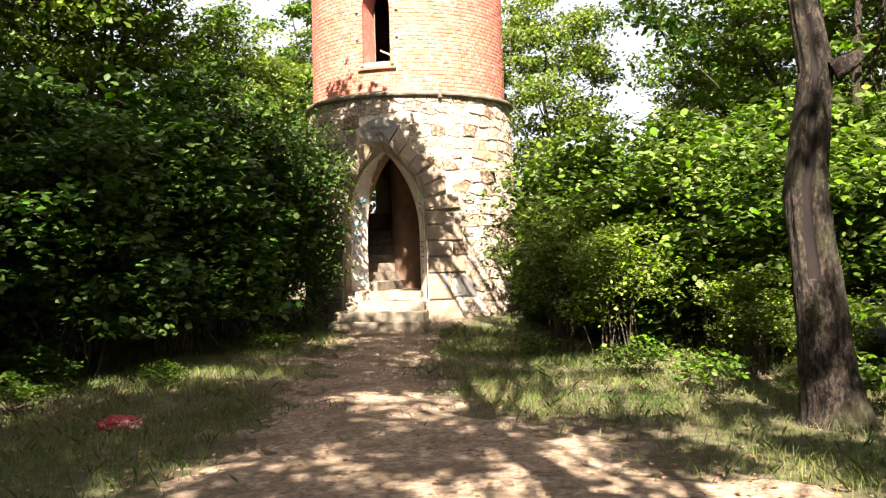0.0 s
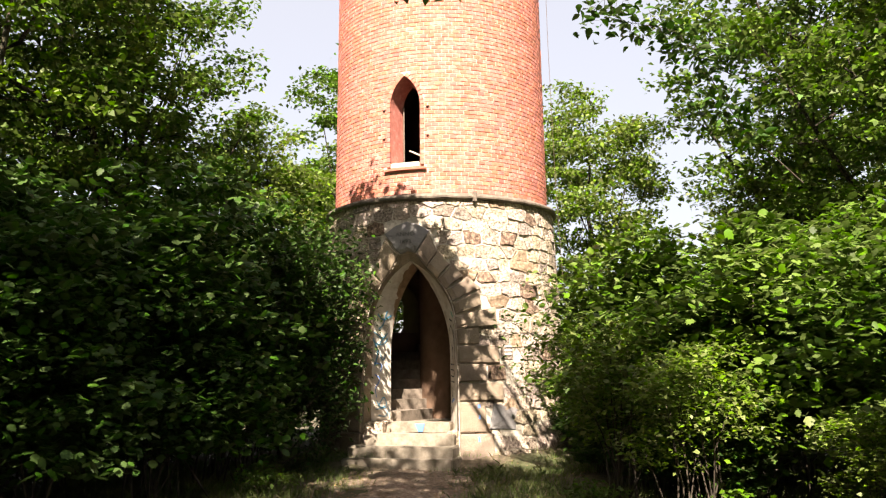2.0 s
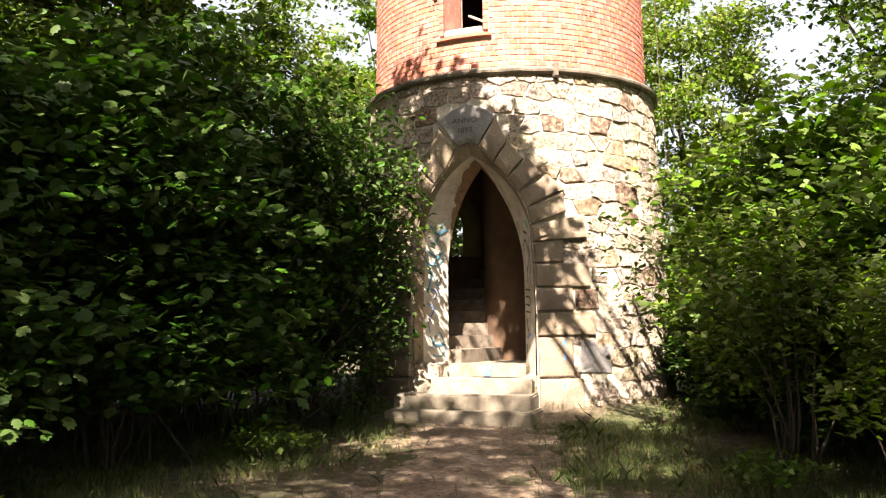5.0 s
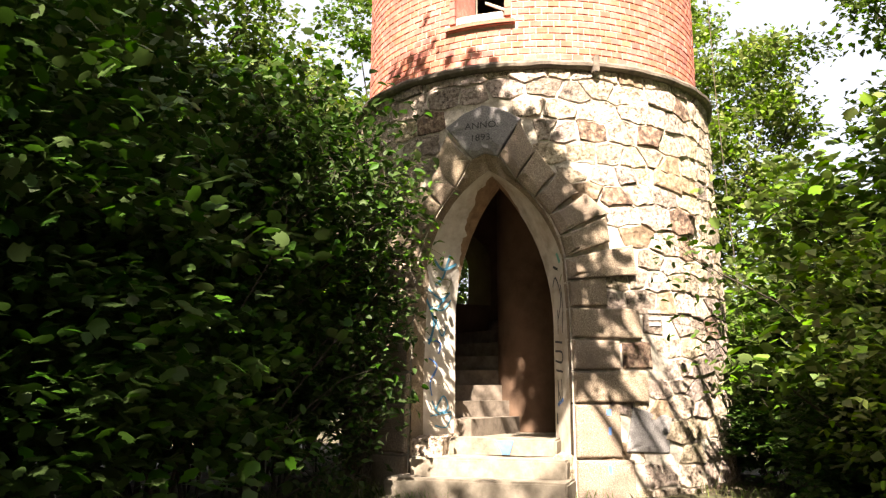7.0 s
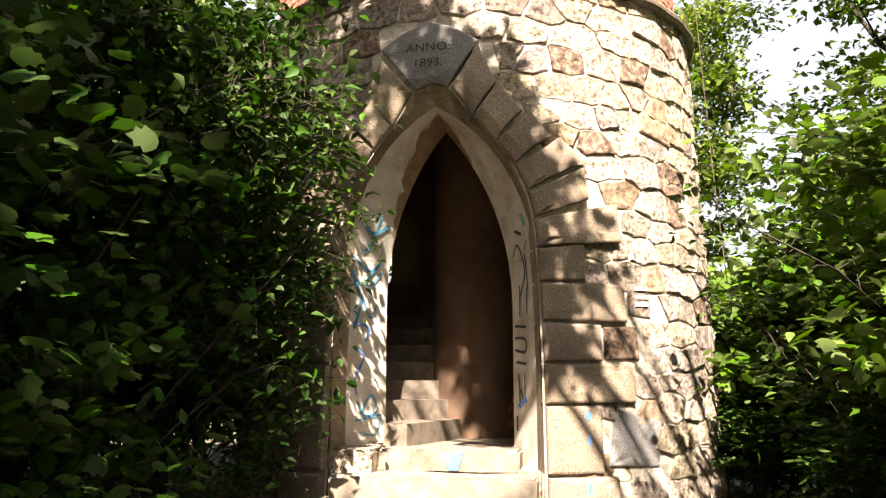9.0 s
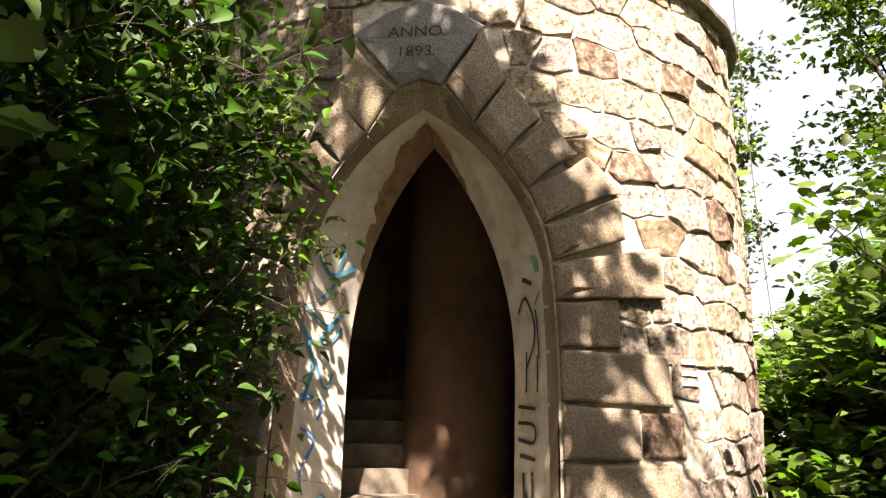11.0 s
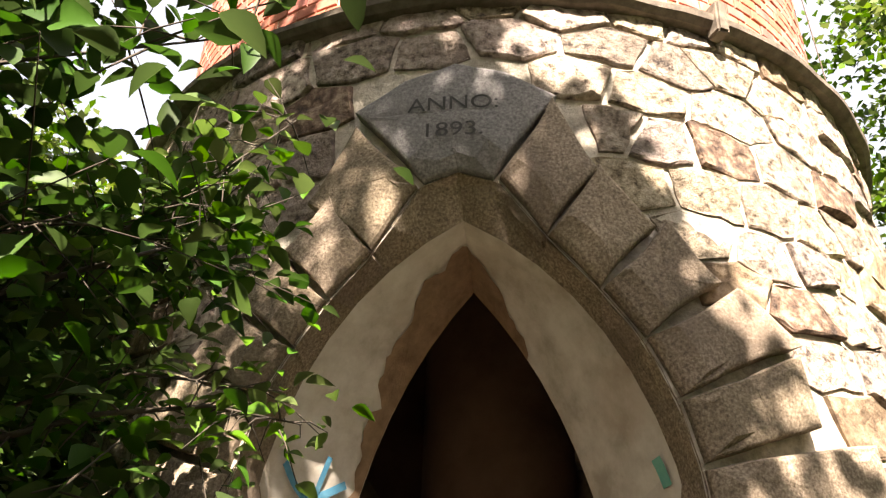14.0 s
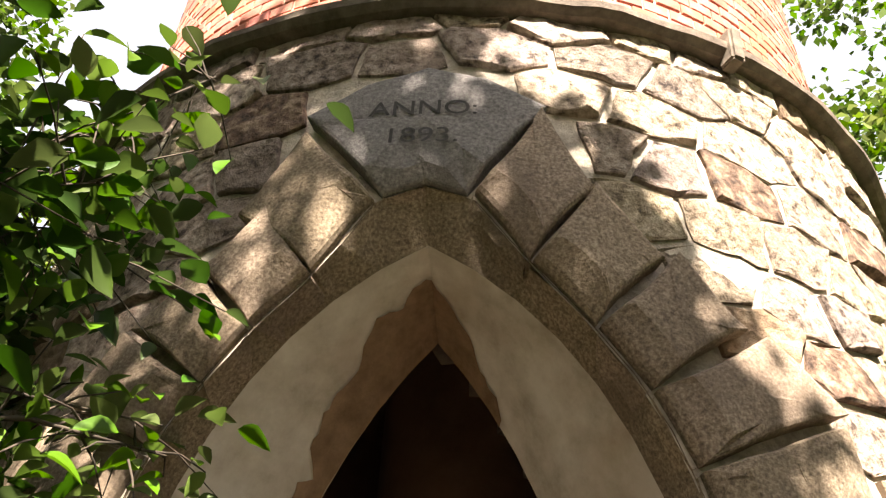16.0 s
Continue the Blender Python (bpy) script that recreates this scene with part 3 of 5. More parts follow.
def rubble_cells():
    rnd = random.Random(5)
    half = math.pi * 2.27
    seeds = []
    z = 0.02
    while z < Z_LEDGE + 0.1:
        h = rnd.uniform(0.16, 0.30)
        x = -half + rnd.uniform(0, 0.3)
        while x < half - 0.12:
            w = rnd.uniform(0.13, 0.54)
            seeds.append((x + w / 2, z + h / 2 + rnd.uniform(-0.045, 0.045)))
            x += w
        z += h
    S = np.array(seeds)
    cells = []
    K = 1.8                                  # stones lie flat: heights count for more
    for i, (sx, sz) in enumerate(seeds):
        poly = [(sx - 0.6, sz - 0.35), (sx + 0.6, sz - 0.35), (sx + 0.6, sz + 0.35), (sx - 0.6, sz + 0.35)]
        d = (S[:, 0] - sx) ** 2 + ((S[:, 1] - sz) * K) ** 2
        for j in np.argsort(d)[1:22]:
            ox, oz = seeds[j]
            nx, nz = ox - sx, (oz - sz) * K * K
            poly = clip_poly(poly, nx, nz, nx * (ox + sx) / 2 + nz * (oz + sz) / 2)
            if len(poly) < 3:
                break
        poly = clip_poly(poly, 0, 1, Z_LEDGE - 0.01)
        if len(poly) >= 3:
            poly = clip_poly(poly, 0, -1, 0.25)
        if len(poly) >= 3:
            cells.append(poly)
    return cells


def stone_mesh(poly, rnd, joint=0.014, grid=0.042):
    """A rock-faced rubble stone: a broken outline, a short edge and an uneven face."""
    n = len(poly)
    cx, cz = sum(p[0] for p in poly) / n, sum(p[1] for p in poly) / n
    s = rnd.uniform(0, 90)
    proud, tx, tz = rnd.uniform(0.004, 0.026), rnd.uniform(-0.06, 0.06), rnd.uniform(-0.10, 0.07)
    edge = []
    for i in range(n):
        (x0, z0), (x1, z1) = poly[i], poly[(i + 1) % n]
        cuts = max(1, int(math.hypot(x1 - x0, z1 - z0) / 0.06))
        edge += [(x0 + (x1 - x0) * k / cuts, z0 + (z1 - z0) * k / cuts) for k in range(cuts)]
    m = len(edge)
    if m < 5:
        return None

    def inset(a):
        out = []
        for x, z in edge:
            L = math.hypot(x - cx, z - cz)
            w = noise.noise(Vector((x * 9, z * 9, s))) * 0.020 + noise.noise(Vector((x * 24, z * 24, s))) * 0.008
            k = max(0.2, 1 - (a + w) / max(L, 0.04))
            out.append((cx + (x - cx) * k, cz + (z - cz) * k))
        return out

    def lift(x, z):
        rough = noise.noise(Vector((x * 8, z * 8, s + 3))) * 0.015 + noise.noise(Vector((x * 22, z * 22, s + 5))) * 0.012
        return on(DOOR + x / 2.27, z, r_stone(z) + proud + (x - cx) * tx + (z - cz) * tz + rough - 0.002)

    rim, face = inset(joint), inset(joint + 0.010)
    pts = [Vector(p) for p in face]
    x_lo, x_hi, z_lo, z_hi = min(p[0] for p in face), max(p[0] for p in face), min(p[1] for p in face), max(p[1] for p in face)
    z = z_lo + grid * 0.6
    while z < z_hi:
        x = x_lo + grid * 0.6
        while x < x_hi:
            q = (x + rnd.uniform(-0.3, 0.3) * grid, z + rnd.uniform(-0.3, 0.3) * grid)
            if inside(face, *q) and min((q[0] - e[0]) ** 2 + (q[1] - e[1]) ** 2 for e in face) > (grid * 0.55) ** 2:
                pts.append(Vector(q))
            x += grid
        z += grid
    flat, _, tris, *_ = geometry.delaunay_2d_cdt(pts, [(k, (k + 1) % m) for k in range(m)], [], 1, 1e-6)
    verts = [lift(p.x, p.y) for p in flat]
    faces = [tuple(f) for f in tris]
    if len(flat) != len(pts):
        return None
    b0 = len(verts)
    verts += [on(DOOR + x / 2.27, z, r_stone(z) - 0.03) for x, z in rim]
    verts += [on(DOOR + x / 2.27, z, r_stone(z) + (proud + (x - cx) * tx + (z - cz) * tz) * 0.6) for x, z in rim]
    for k in range(m):
        l = (k + 1) % m
        faces += [(b0 + k, b0 + l, b0 + m + l, b0 + m + k), (b0 + m + k, b0 + m + l, l, k)]
    return verts, faces


# ---- ground ----
def smooth(a, b, x):
    k = max(0.0, min(1.0, (x - a) / (b - a)))
    return k * k * (3 - 2 * k)


PATH_EDGES = [(-12, -9, 9), (-3, -6.5, 6.5), (2.0, -4.2, 4.6), (4.2, -2.9, 3.2), (5.6, -2.1, 2.0), (7.2, -1.85, 0.9), (9.0, -1.9, 0.15), (11.7, -1.75, -0.12), (14.0, -1.95, -0.1), (16.4, -2.05, -0.05)]


def path_edge(y):
    for (y0, a0, b0), (y1, a1, b1) in zip(PATH_EDGES, PATH_EDGES[1:]):
        if y0 <= y <= y1:
            k = (y - y0) / (y1 - y0)
            return a0 + (a1 - a0) * k, b0 + (b1 - b0) * k
    return (1, -1)


def ground_z(x, y):
    d = math.hypot(x, y - 10)
    z = -0.22 * max(0, d - 17) * smooth(17, 30, d) if d < 70 else -0.22 * 53 - 0.01 * (d - 70)
    near = smooth(40, 12, d)
    z += near * (0.05 * noise.noise(Vector((x * 0.5, y * 0.5, 0))) + 0.02 * noise.noise(Vector((x * 2.1, y * 2.1, 5))))
    a, b = path_edge(y)
    z *= 1 if d > 20 else 0.35 if a < x < b else 1
    r = math.hypot(x - CX, y - CY)
    z += 0.22 * smooth(4.0, 2.2, r) * smooth(0.1, 0.8, max(a - x, x - b)) if y < 18 else 0.22 * smooth(4.0, 2.2, r)
    return z


verts, faces = [], []
radii = [0.0] + [0.45 * k for k in range(1, 50)] + [22.5 * 1.22 ** k for k in range(1, 17)] + [900, 2500]
SEG = 120
for r in radii:
    for k in range(SEG):
        a = 2 * math.pi * k / SEG
        x, y = r * math.cos(a), 10 + r * math.sin(a)
        verts.append((x, y, ground_z(x, y)))
for i in range(len(radii) - 1):
    for k in range(SEG):
        faces.append((i * SEG + k, (i + 1) * SEG + k, (i + 1) * SEG + (k + 1) % SEG, i * SEG + (k + 1) % SEG))
tagged(piece("ground", verts, faces, M_SOIL, smooth=True), "hilltop forest floor of dark soil and moss", "ground", kind="structure")

verts, faces = [], []
rows, cols = 230, 84
for i in range(rows + 1):
    y = -8 + (16.3 + 8) * i / rows
    a, b = path_edge(y)
    wide = 0.24 + 0.6 * smooth(11, 6, y)
    a += wide * noise.noise(Vector((0, y * 1.3, 1))) + 0.12 * noise.noise(Vector((0, y * 4, 2)))
    b += wide * noise.noise(Vector((0, y * 1.3, 7))) + 0.12 * noise.noise(Vector((0, y * 4, 8)))
    for k in range(cols + 1):
        x = a + (b - a) * k / cols
        rim = 1 - smooth(0.0, 0.8, min(x - a, b - x))
        z = ground_z(x, y) + 0.028 + 0.012 * noise.noise(Vector((x * 3, y * 3, 9)))
        z -= rim * (0.034 + 0.06 * noise.noise(Vector((x * 2.2, y * 2.2, 4))) + 0.05 * noise.noise(Vector((x * 7, y * 7, 5)))) + (0.05 if k in (0, cols) else 0)
        verts.append((x, y, z))
for i in range(rows):
    for k in range(cols):
        j = i * (cols + 1) + k
        faces.append((j, j + 1, j + cols + 2, j + cols + 1))
tagged(piece("path", verts, faces, M_PATH, smooth=True), "trodden dusty earth path strewn with leaves", "path", kind="structure")


# ---- leaves, shrubs and trees ----
def leaf_arrays(pos, size, rng, up=1.15, detailed=False, width=0.34):
    """Vertices and polygons of folded pointed leaves at pos (n x 3)."""
    n = len(pos)
    nor = rng.normal(0, 0.55, (n, 3))
    nor[:, 2] += up
    nor /= np.linalg.norm(nor, axis=1)[:, None]
    ax = rng.normal(0, 1, (n, 3))
    ax[:, 2] -= 0.5
    ax -= nor * (ax * nor).sum(1)[:, None]
    ax /= np.linalg.norm(ax, axis=1)[:, None]
    sd = np.cross(nor, ax)
    L = (size * rng.uniform(0.6, 1.25, n))[:, None]
    if detailed == "fine":
        prof = [(0.0, 0.0), (0.10, 0.50), (0.26, 0.92), (0.42, 1.0), (0.60, 0.84), (0.78, 0.52), (0.92, 0.20), (1.0, 0.0)]
        cols = []
        droop = rng.uniform(0.05, 0.30, n)[:, None]
        for k, (a, w) in enumerate(prof):
            mid = pos + ax * L * a - nor * L * droop * a * a
            notch = 1.0 + (0.05 if k % 2 else -0.05)
            cols += [mid + sd * L * width * 0.86 * w * notch + nor * L * 0.14 * w, mid, mid - sd * L * width * 0.86 * w * notch + nor * L * 0.14 * w]
        v = np.stack(cols, 1)
        base = np.arange(n)[:, None] * len(cols)
        q = []
        for k in range(len(prof) - 1):
            j = 3 * k
            q += [(j, j + 1, j + 4, j + 3), (j + 1, j + 2, j + 5, j + 4)]
        f = np.concatenate([base + np.array(c)[None] for c in q], 0)
        return v.reshape(-1, 3), f
    if detailed == "lobed":
        half = [(0.78, 0.15), (0.74, 0.34), (0.56, 0.27), (0.44, 0.45), (0.24, 0.35), (0.05, 0.22)]
        rim = [(0.0, 0.0)] + [(a, -w) for a, w in reversed(half)] + [(1.0, 0.0)] + half
        droop = rng.uniform(0.08, 0.34, n)[:, None]
        cols = [pos + ax * L * a + sd * L * w - nor * L * (droop * a * a + 0.16 * abs(w)) for a, w in rim] + [pos + ax * L * 0.35 - nor * L * droop * 0.1]
        v = np.stack(cols, 1)
        m = len(rim)
        base = np.arange(n)[:, None] * (m + 1)
        f = np.concatenate([base + np.array((k, (k + 1) % m, m))[None] for k in range(m)], 0)
        return v.reshape(-1, 3), f
    if not detailed:
        v = np.stack([pos, pos + ax * L * 0.45 + sd * L * width + nor * L * 0.08, pos + ax * L - nor * L * 0.12, pos + ax * L * 0.45 - sd * L * width + nor * L * 0.08], 1)
        return v.reshape(-1, 3), np.arange(n * 4).reshape(-1, 4)
    v = np.stack([pos, pos + ax * L * 0.28 + sd * L * width * 0.85 + nor * L * 0.06, pos + ax * L * 0.58 + sd * L * width * 0.8 + nor * L * 0.04, pos + ax * L - nor * L * 0.16,
                  pos + ax * L * 0.58 - sd * L * width * 0.8 + nor * L * 0.04, pos + ax * L * 0.28 - sd * L * width * 0.85 + nor * L * 0.06, pos + ax * L * 0.5 - nor * L * 0.02], 1)
    base = np.arange(n)[:, None] * 7
    f = np.concatenate([base + np.array(q)[None] for q in ((0, 1, 6, 6), (1, 2, 6, 6), (2, 3, 6, 6), (3, 4, 6, 6), (4, 5, 6, 6), (5, 0, 6, 6))], 0)[:, :3]
    return v.reshape(-1, 3), f


def quick_mesh(name, v, f, mat):
    me = bpy.data.meshes.new(name)
    k = f.shape[1]
    me.vertices.add(len(v))
    me.vertices.foreach_set("co", v.astype(np.float32).ravel())
    me.loops.add(f.size)
    me.loops.foreach_set("vertex_index", f.astype(np.int32).ravel())
    me.polygons.add(len(f))
    me.polygons.foreach_set("loop_start", np.arange(0, f.size, k, dtype=np.int32))
    me.materials.append(mat)
    me.update(calc_edges=True)
    return me


def leaf_part(name, pos, size, mat, parent, rng, label="", detailed=False, up=1.15, width=0.34):
    v, f = leaf_arrays(np.asarray(pos), size, rng, up, detailed, width)
    ob = new(name, quick_mesh(name, v, f, mat))
    ob.parent = parent
    return tagged(ob, label)


def crown_points(rng, centre, radii, clusters, per, spread, shell=0.55):
    d = rng.normal(0, 1, (clusters, 3))
    d /= np.linalg.norm(d, axis=1)[:, None]
    lump = 1 + 0.28 * np.sin(d[:, 0] * 4.1 + centre[2]) * np.cos(d[:, 1] * 3.7 + d[:, 2] * 2.9)
    c = np.asarray(centre) + d * (rng.uniform(shell ** 3, 1, clusters) ** (1 / 3) * lump)[:, None] * np.asarray(radii)
    flat = np.array([1, 1, 0.3])
    p = (c[:, None, :] + np.clip(rng.normal(0, 1, (clusters, per, 3)), -1.7, 1.7) * flat * (spread * rng.uniform(0.6, 1.3, clusters))[:, None, None]).reshape(-1, 3)
    return c, p


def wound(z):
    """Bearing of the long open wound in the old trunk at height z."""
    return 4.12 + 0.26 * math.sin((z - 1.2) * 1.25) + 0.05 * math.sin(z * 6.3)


def tree(name, label, seed, height, crown_r, base, trunk_r, clusters, per, leaf, mat, spread=0.42, lean=(0.0, 0.0), limbs=9, trunk_pts=None, first=None, lobes=None):
    rng = np.random.default_rng(seed)
    ob = holder(name, label, "tree")
    top = height * 0.86
    pts = trunk_pts or [(lean[0] * k / 8 + rng.normal(0, 0.07) * (k > 0), lean[1] * k / 8 + rng.normal(0, 0.07) * (k > 0), -0.3 + (top + 0.3) * k / 8) for k in range(9)]
    rad = [trunk_r * (1.35 if k == 0 else 1.0) * (1 - 0.8 * (k / (len(pts) - 1)) ** 1.2) for k in range(len(pts))]
    v, f = [], []
    if trunk_pts:
        fine, frad = [], []
        for i in range(len(pts) - 1):
            for k in range(6):
                u = k / 6
                u = u * u * (3 - 2 * u) * 0.4 + u * 0.6
                fine.append(tuple(pts[i][c] + (pts[i + 1][c] - pts[i][c]) * u for c in range(3)))
                z = fine[-1][2]
                frad.append((rad[i] + (rad[i + 1] - rad[i]) * u) * (1 + 0.55 * math.exp(-max(0, z + 0.1) / 0.22)))
        tube(v, f, fine, frad, 80)
        rings = len(fine)
        for i, q in enumerate(v):
            c, k = Vector(fine[i // 80]), i % 80
            a = 2 * math.pi * k / 80
            ridge = noise.noise(Vector((math.cos(a) * 7, math.sin(a) * 7, q.z * 1.6))) * 0.05 + noise.noise(Vector((math.cos(a) * 2, math.sin(a) * 2, q.z * 1.1 + 4))) * 0.09
            ridge += noise.noise(Vector((math.cos(a) * 16, math.sin(a) * 16, q.z * 7))) * 0.07
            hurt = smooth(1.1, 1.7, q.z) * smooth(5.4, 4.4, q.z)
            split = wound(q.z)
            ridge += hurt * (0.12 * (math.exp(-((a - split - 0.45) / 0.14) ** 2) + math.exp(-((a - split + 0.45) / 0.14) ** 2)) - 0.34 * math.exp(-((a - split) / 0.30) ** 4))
            q += (q - c) * ridge
        stub = [Vector(pts[7]) + Vector((0.10, -0.1, -0.02)), Vector(pts[7]) + Vector((0.24, -0.16, 0.05)), Vector(pts[7]) + Vector((0.31, -0.18, 0.11))]
        tube(v, f, stub, [0.10, 0.075, 0.045], 12)
    else:
        tube(v, f, pts, rad, 12)
    for q in (v if not trunk_pts else []):
        w = noise.noise(q * 2.4) * 0.12 + noise.noise(q * 7) * 0.06
        c = Vector((lean[0] * q.z / max(top, 1), lean[1] * q.z / max(top, 1), q.z))
        q += (q - c) * w
    mid = (pts[-1][0] * (0.9 if trunk_pts is None else 0.80), pts[-1][1] * 0.9, (base + height) / 2)
    c, p = crown_points(rng, mid, (crown_r, crown_r, (height - base) / 2), clusters, per, spread)
    if lobes:
        made = [crown_points(rng, (x, y, z), (r, r, r), k, per, spread, 0.2) for x, y, z, r, k in lobes]
        c, p = np.concatenate([q[0] for q in made]), np.concatenate([q[1] for q in made])
        clusters = len(c)
    for k in range(limbs):
        i0 = len(pts) // 3 if first is None else first
        i = i0 + (k * (len(pts) - i0 - 1)) // limbs
        a = Vector(pts[i])
        b = Vector(c[k * 3 % clusters])
        if b.z < a.z:
            b.z = a.z + 0.5
        mids = [a.lerp(b, t) + Vector((0, 0, -0.25 * math.sin(math.pi * t))) + Vector(rng.normal(0, 0.08, 3)) * (0 < t < 1) for t in (0, 0.3, 0.6, 1.0)]
        r0 = rad[i] * 0.5
        tube(v, f, mids, [r0, r0 * 0.7, r0 * 0.45, 0.012], 6)
        for j in range(3):
            e = Vector(c[(k * 3 + j * 5 + 1) % clusters])
            s = mids[2]
            if (e - s).length < crown_r * 1.1:
                tube(v, f, [s, s.lerp(e, 0.5) + Vector((0, 0, 0.15)), e], [r0 * 0.35, r0 * 0.2, 0.008], 5)
    stem = piece("trunk", v, f, M_BARK, ob, "rough furrowed grey-brown bark", smooth=True)
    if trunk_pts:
        stem.data.materials.append(M_WOUND_SHADE)
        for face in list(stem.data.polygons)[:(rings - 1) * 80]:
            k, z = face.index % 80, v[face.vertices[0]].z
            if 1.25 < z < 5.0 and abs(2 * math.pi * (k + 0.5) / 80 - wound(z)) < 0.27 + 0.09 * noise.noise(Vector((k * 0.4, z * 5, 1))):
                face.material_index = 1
    leaf_part("crown", p, leaf, mat, ob, rng)
    return ob


def shrub(name, label, seed, height, r, clusters, per, leaf, mat, stems=9, spread=0.26, low=0.15, detailed=False, up=1.5):
    rng = np.random.default_rng(seed)
    ob = holder(name, label, "shrub")
    c, p = crown_points(rng, (0, 0, height * (0.5 + low / 2)), (r, r, height * (0.5 - low / 2)), clusters, per, spread, 0.35)
    p = p[p[:, 2] > 0.06]
    v, f = [], []
    for k in range(stems):
        e = Vector(c[k * 2 % clusters])
        a = Vector((rng.normal(0, 0.22) * r, rng.normal(0, 0.22) * r, -0.15))
        m = a.lerp(e, 0.5) + Vector((0, 0, 0.12 * height))
        r0 = 0.006 + 0.005 * height * rng.uniform(0.5, 1)
        tube(v, f, [a, a.lerp(m, 0.5) + Vector(rng.normal(0, 0.04, 3)), m, e], [r0, r0 * 0.8, r0 * 0.6, 0.005], 5)
        for j in range(4):
            e2 = Vector(c[(k * 2 + 3 * j + 1) % clusters])
            if (e2 - m).length < r * 0.5:
                tube(v, f, [m, m.lerp(e2, 0.5) + Vector((0, 0, 0.06)), e2], [r0 * 0.5, r0 * 0.3, 0.004], 4)
    piece("woody_frame", v, f, M_TWIG, ob, "thin brown stems", smooth=True)
    leaf_part("foliage", p, leaf, mat, ob, rng, detailed=detailed, up=up)
    return ob


def put(ob, places, group):
    """Moves a thing to its first place and copies it to the others: x, y, scale, turn, height factor."""
    tagged(ob, group=group)
    for i, (x, y, s, turn, hs) in enumerate(places):
        m = pose(x, y, ground_z(x, y) - 0.02, 0, 0, turn) @ Matrix.Diagonal((s, s, s * hs, 1))
        if i == 0:
            first = m
        else:
            copy_thing(ob, m)
    ob.matrix_basis = first


# broad-leaved trees round the clearing
oak = tree("oak_tree", "tall oak with a dense dark green crown", 3, 13.0, 3.1, 4.2, 0.24, 130, 120, 0.165, M_LEAF, spread=0.42)
put(oak, [(-9.5, 20.5, 0.95, 80, 1.0), (7.6, 17.5, 0.9, 200, 1.0), (10.5, 12.0, 0.95, 30, 1.0), (6.5, -6.0, 1.0, 250, 1.0),
          (-12.5, 13.0, 1.0, 300, 1.0), (12.5, 20.0, 1.0, 100, 1.0), (8.0, 22.8, 1.02, 160, 1.05), (15.0, 7.0, 1.0, 55, 1.0), (-8.2, 15.4, 1.0, 140, 1.0), (-7.4, 20.2, 0.85, 20, 1.0)], "forest trees")
airy = tree("birch_tree", "slender birch with a loose airy crown", 14, 12.5, 2.7, 4.4, 0.15, 64, 70, 0.165, M_LEAF_SHADE, spread=0.24)
# These four stand out of view, added to shade ground, shrubs and trunk.
put(airy, [(0.8, -1.4, 1.0, 0, 1.0), (-2.9, -3.1, 1.0, 200, 1.0), (-5.8, 2.2, 0.9, 60, 0.95), (4.2, -0.6, 1.0, 100, 1.0)], "forest trees")
maple = tree("maple_tree", "slender maple with bright green leaves", 8, 11.0, 2.3, 2.6, 0.16, 125, 105, 0.15, M_LEAF, spread=0.27, lean=(0.4, 0.2))
put(maple, [(-6.6, 24.0, 0.8, 0, 0.9), (-7.4, 18.5, 0.95, 120, 1.0), (-3.8, 28.5, 1.05, 210, 1.05), (6.4, 13.6, 0.8, 290, 1.0), (9.2, 9.2, 0.9, 20, 1.0),
            (-9.6, 8.0, 0.9, 170, 1.0), (-10.5, 16.5, 1.0, 45, 1.0), (9.5, 25.0, 0.95, 190, 1.0), (8.6, 15.0, 0.95, 100, 1.0), (-8.0, 4.0, 0.95, 270, 1.0), (7.5, 4.0, 1.0, 150, 1.0),
            (1.0, 36.0, 1.0, 30, 1.0), (13.5, 29.0, 0.9, 70, 1.0), (-12.0, 26.0, 1.0, 10, 1.0), (-15.0, 20.0, 1.1, 200, 1.0), (14.5, 15.5, 1.0, 250, 1.0), (-14.0, 6.0, 1.0, 330, 1.0)], "forest trees")
ash = tree("ash_tree", "young ash with airy sunlit yellow-green crown", 21, 9.5, 2.4, 2.2, 0.13, 190, 130, 0.15, M_LEAF_YELLOW, spread=0.36, lean=(-0.3, 0.3))
put(ash, [(3.6, 26.9, 0.95, 0, 1.12), (-5.1, 23.8, 0.88, 90, 0.98), (7.2, 22.5, 0.8, 200, 0.9), (-4.6, 33.0, 1.0, 140, 1.1), (11.0, 32.0, 0.9, 300, 0.9)], "forest trees")

# Out-of-view trees, added so their high crowns shade shrubs and path.
lime = tree("lime_tree", "unseen lime added to shade the shrubs and path", 25, 13.0, 2.3, 7.6, 0.2, 88, 95, 0.21, M_LEAF_SHADE, spread=0.38, lean=(2.7, 1.7), first=4)
put(lime, [(-7.2, 4.2, 1.0, 0, 1.0), (1.35, 1.0, 0.95, 118, 1.12), (-9.9, 1.3, 1.0, 10, 1.0), (-6.0, -4.4, 1.0, 0, 1.0)], "forest trees")
ring_rnd = random.Random(4)
for k in range(15):
    a = 2 * math.pi * k / 15 + ring_rnd.uniform(-0.07, 0.07)
    r = ring_rnd.uniform(19, 25)
    x, y = r * math.cos(a), 8 + r * math.sin(a)
    if -11.5 < x < 9.5 and y > 20:
        continue
    copy_thing([maple, airy][k % 2], pose(x, y, ground_z(x, y) - 0.05, 0, 0, 57 * k) @ Matrix.Diagonal((1.15, 1.15, ring_rnd.uniform(0.95, 1.2), 1)))

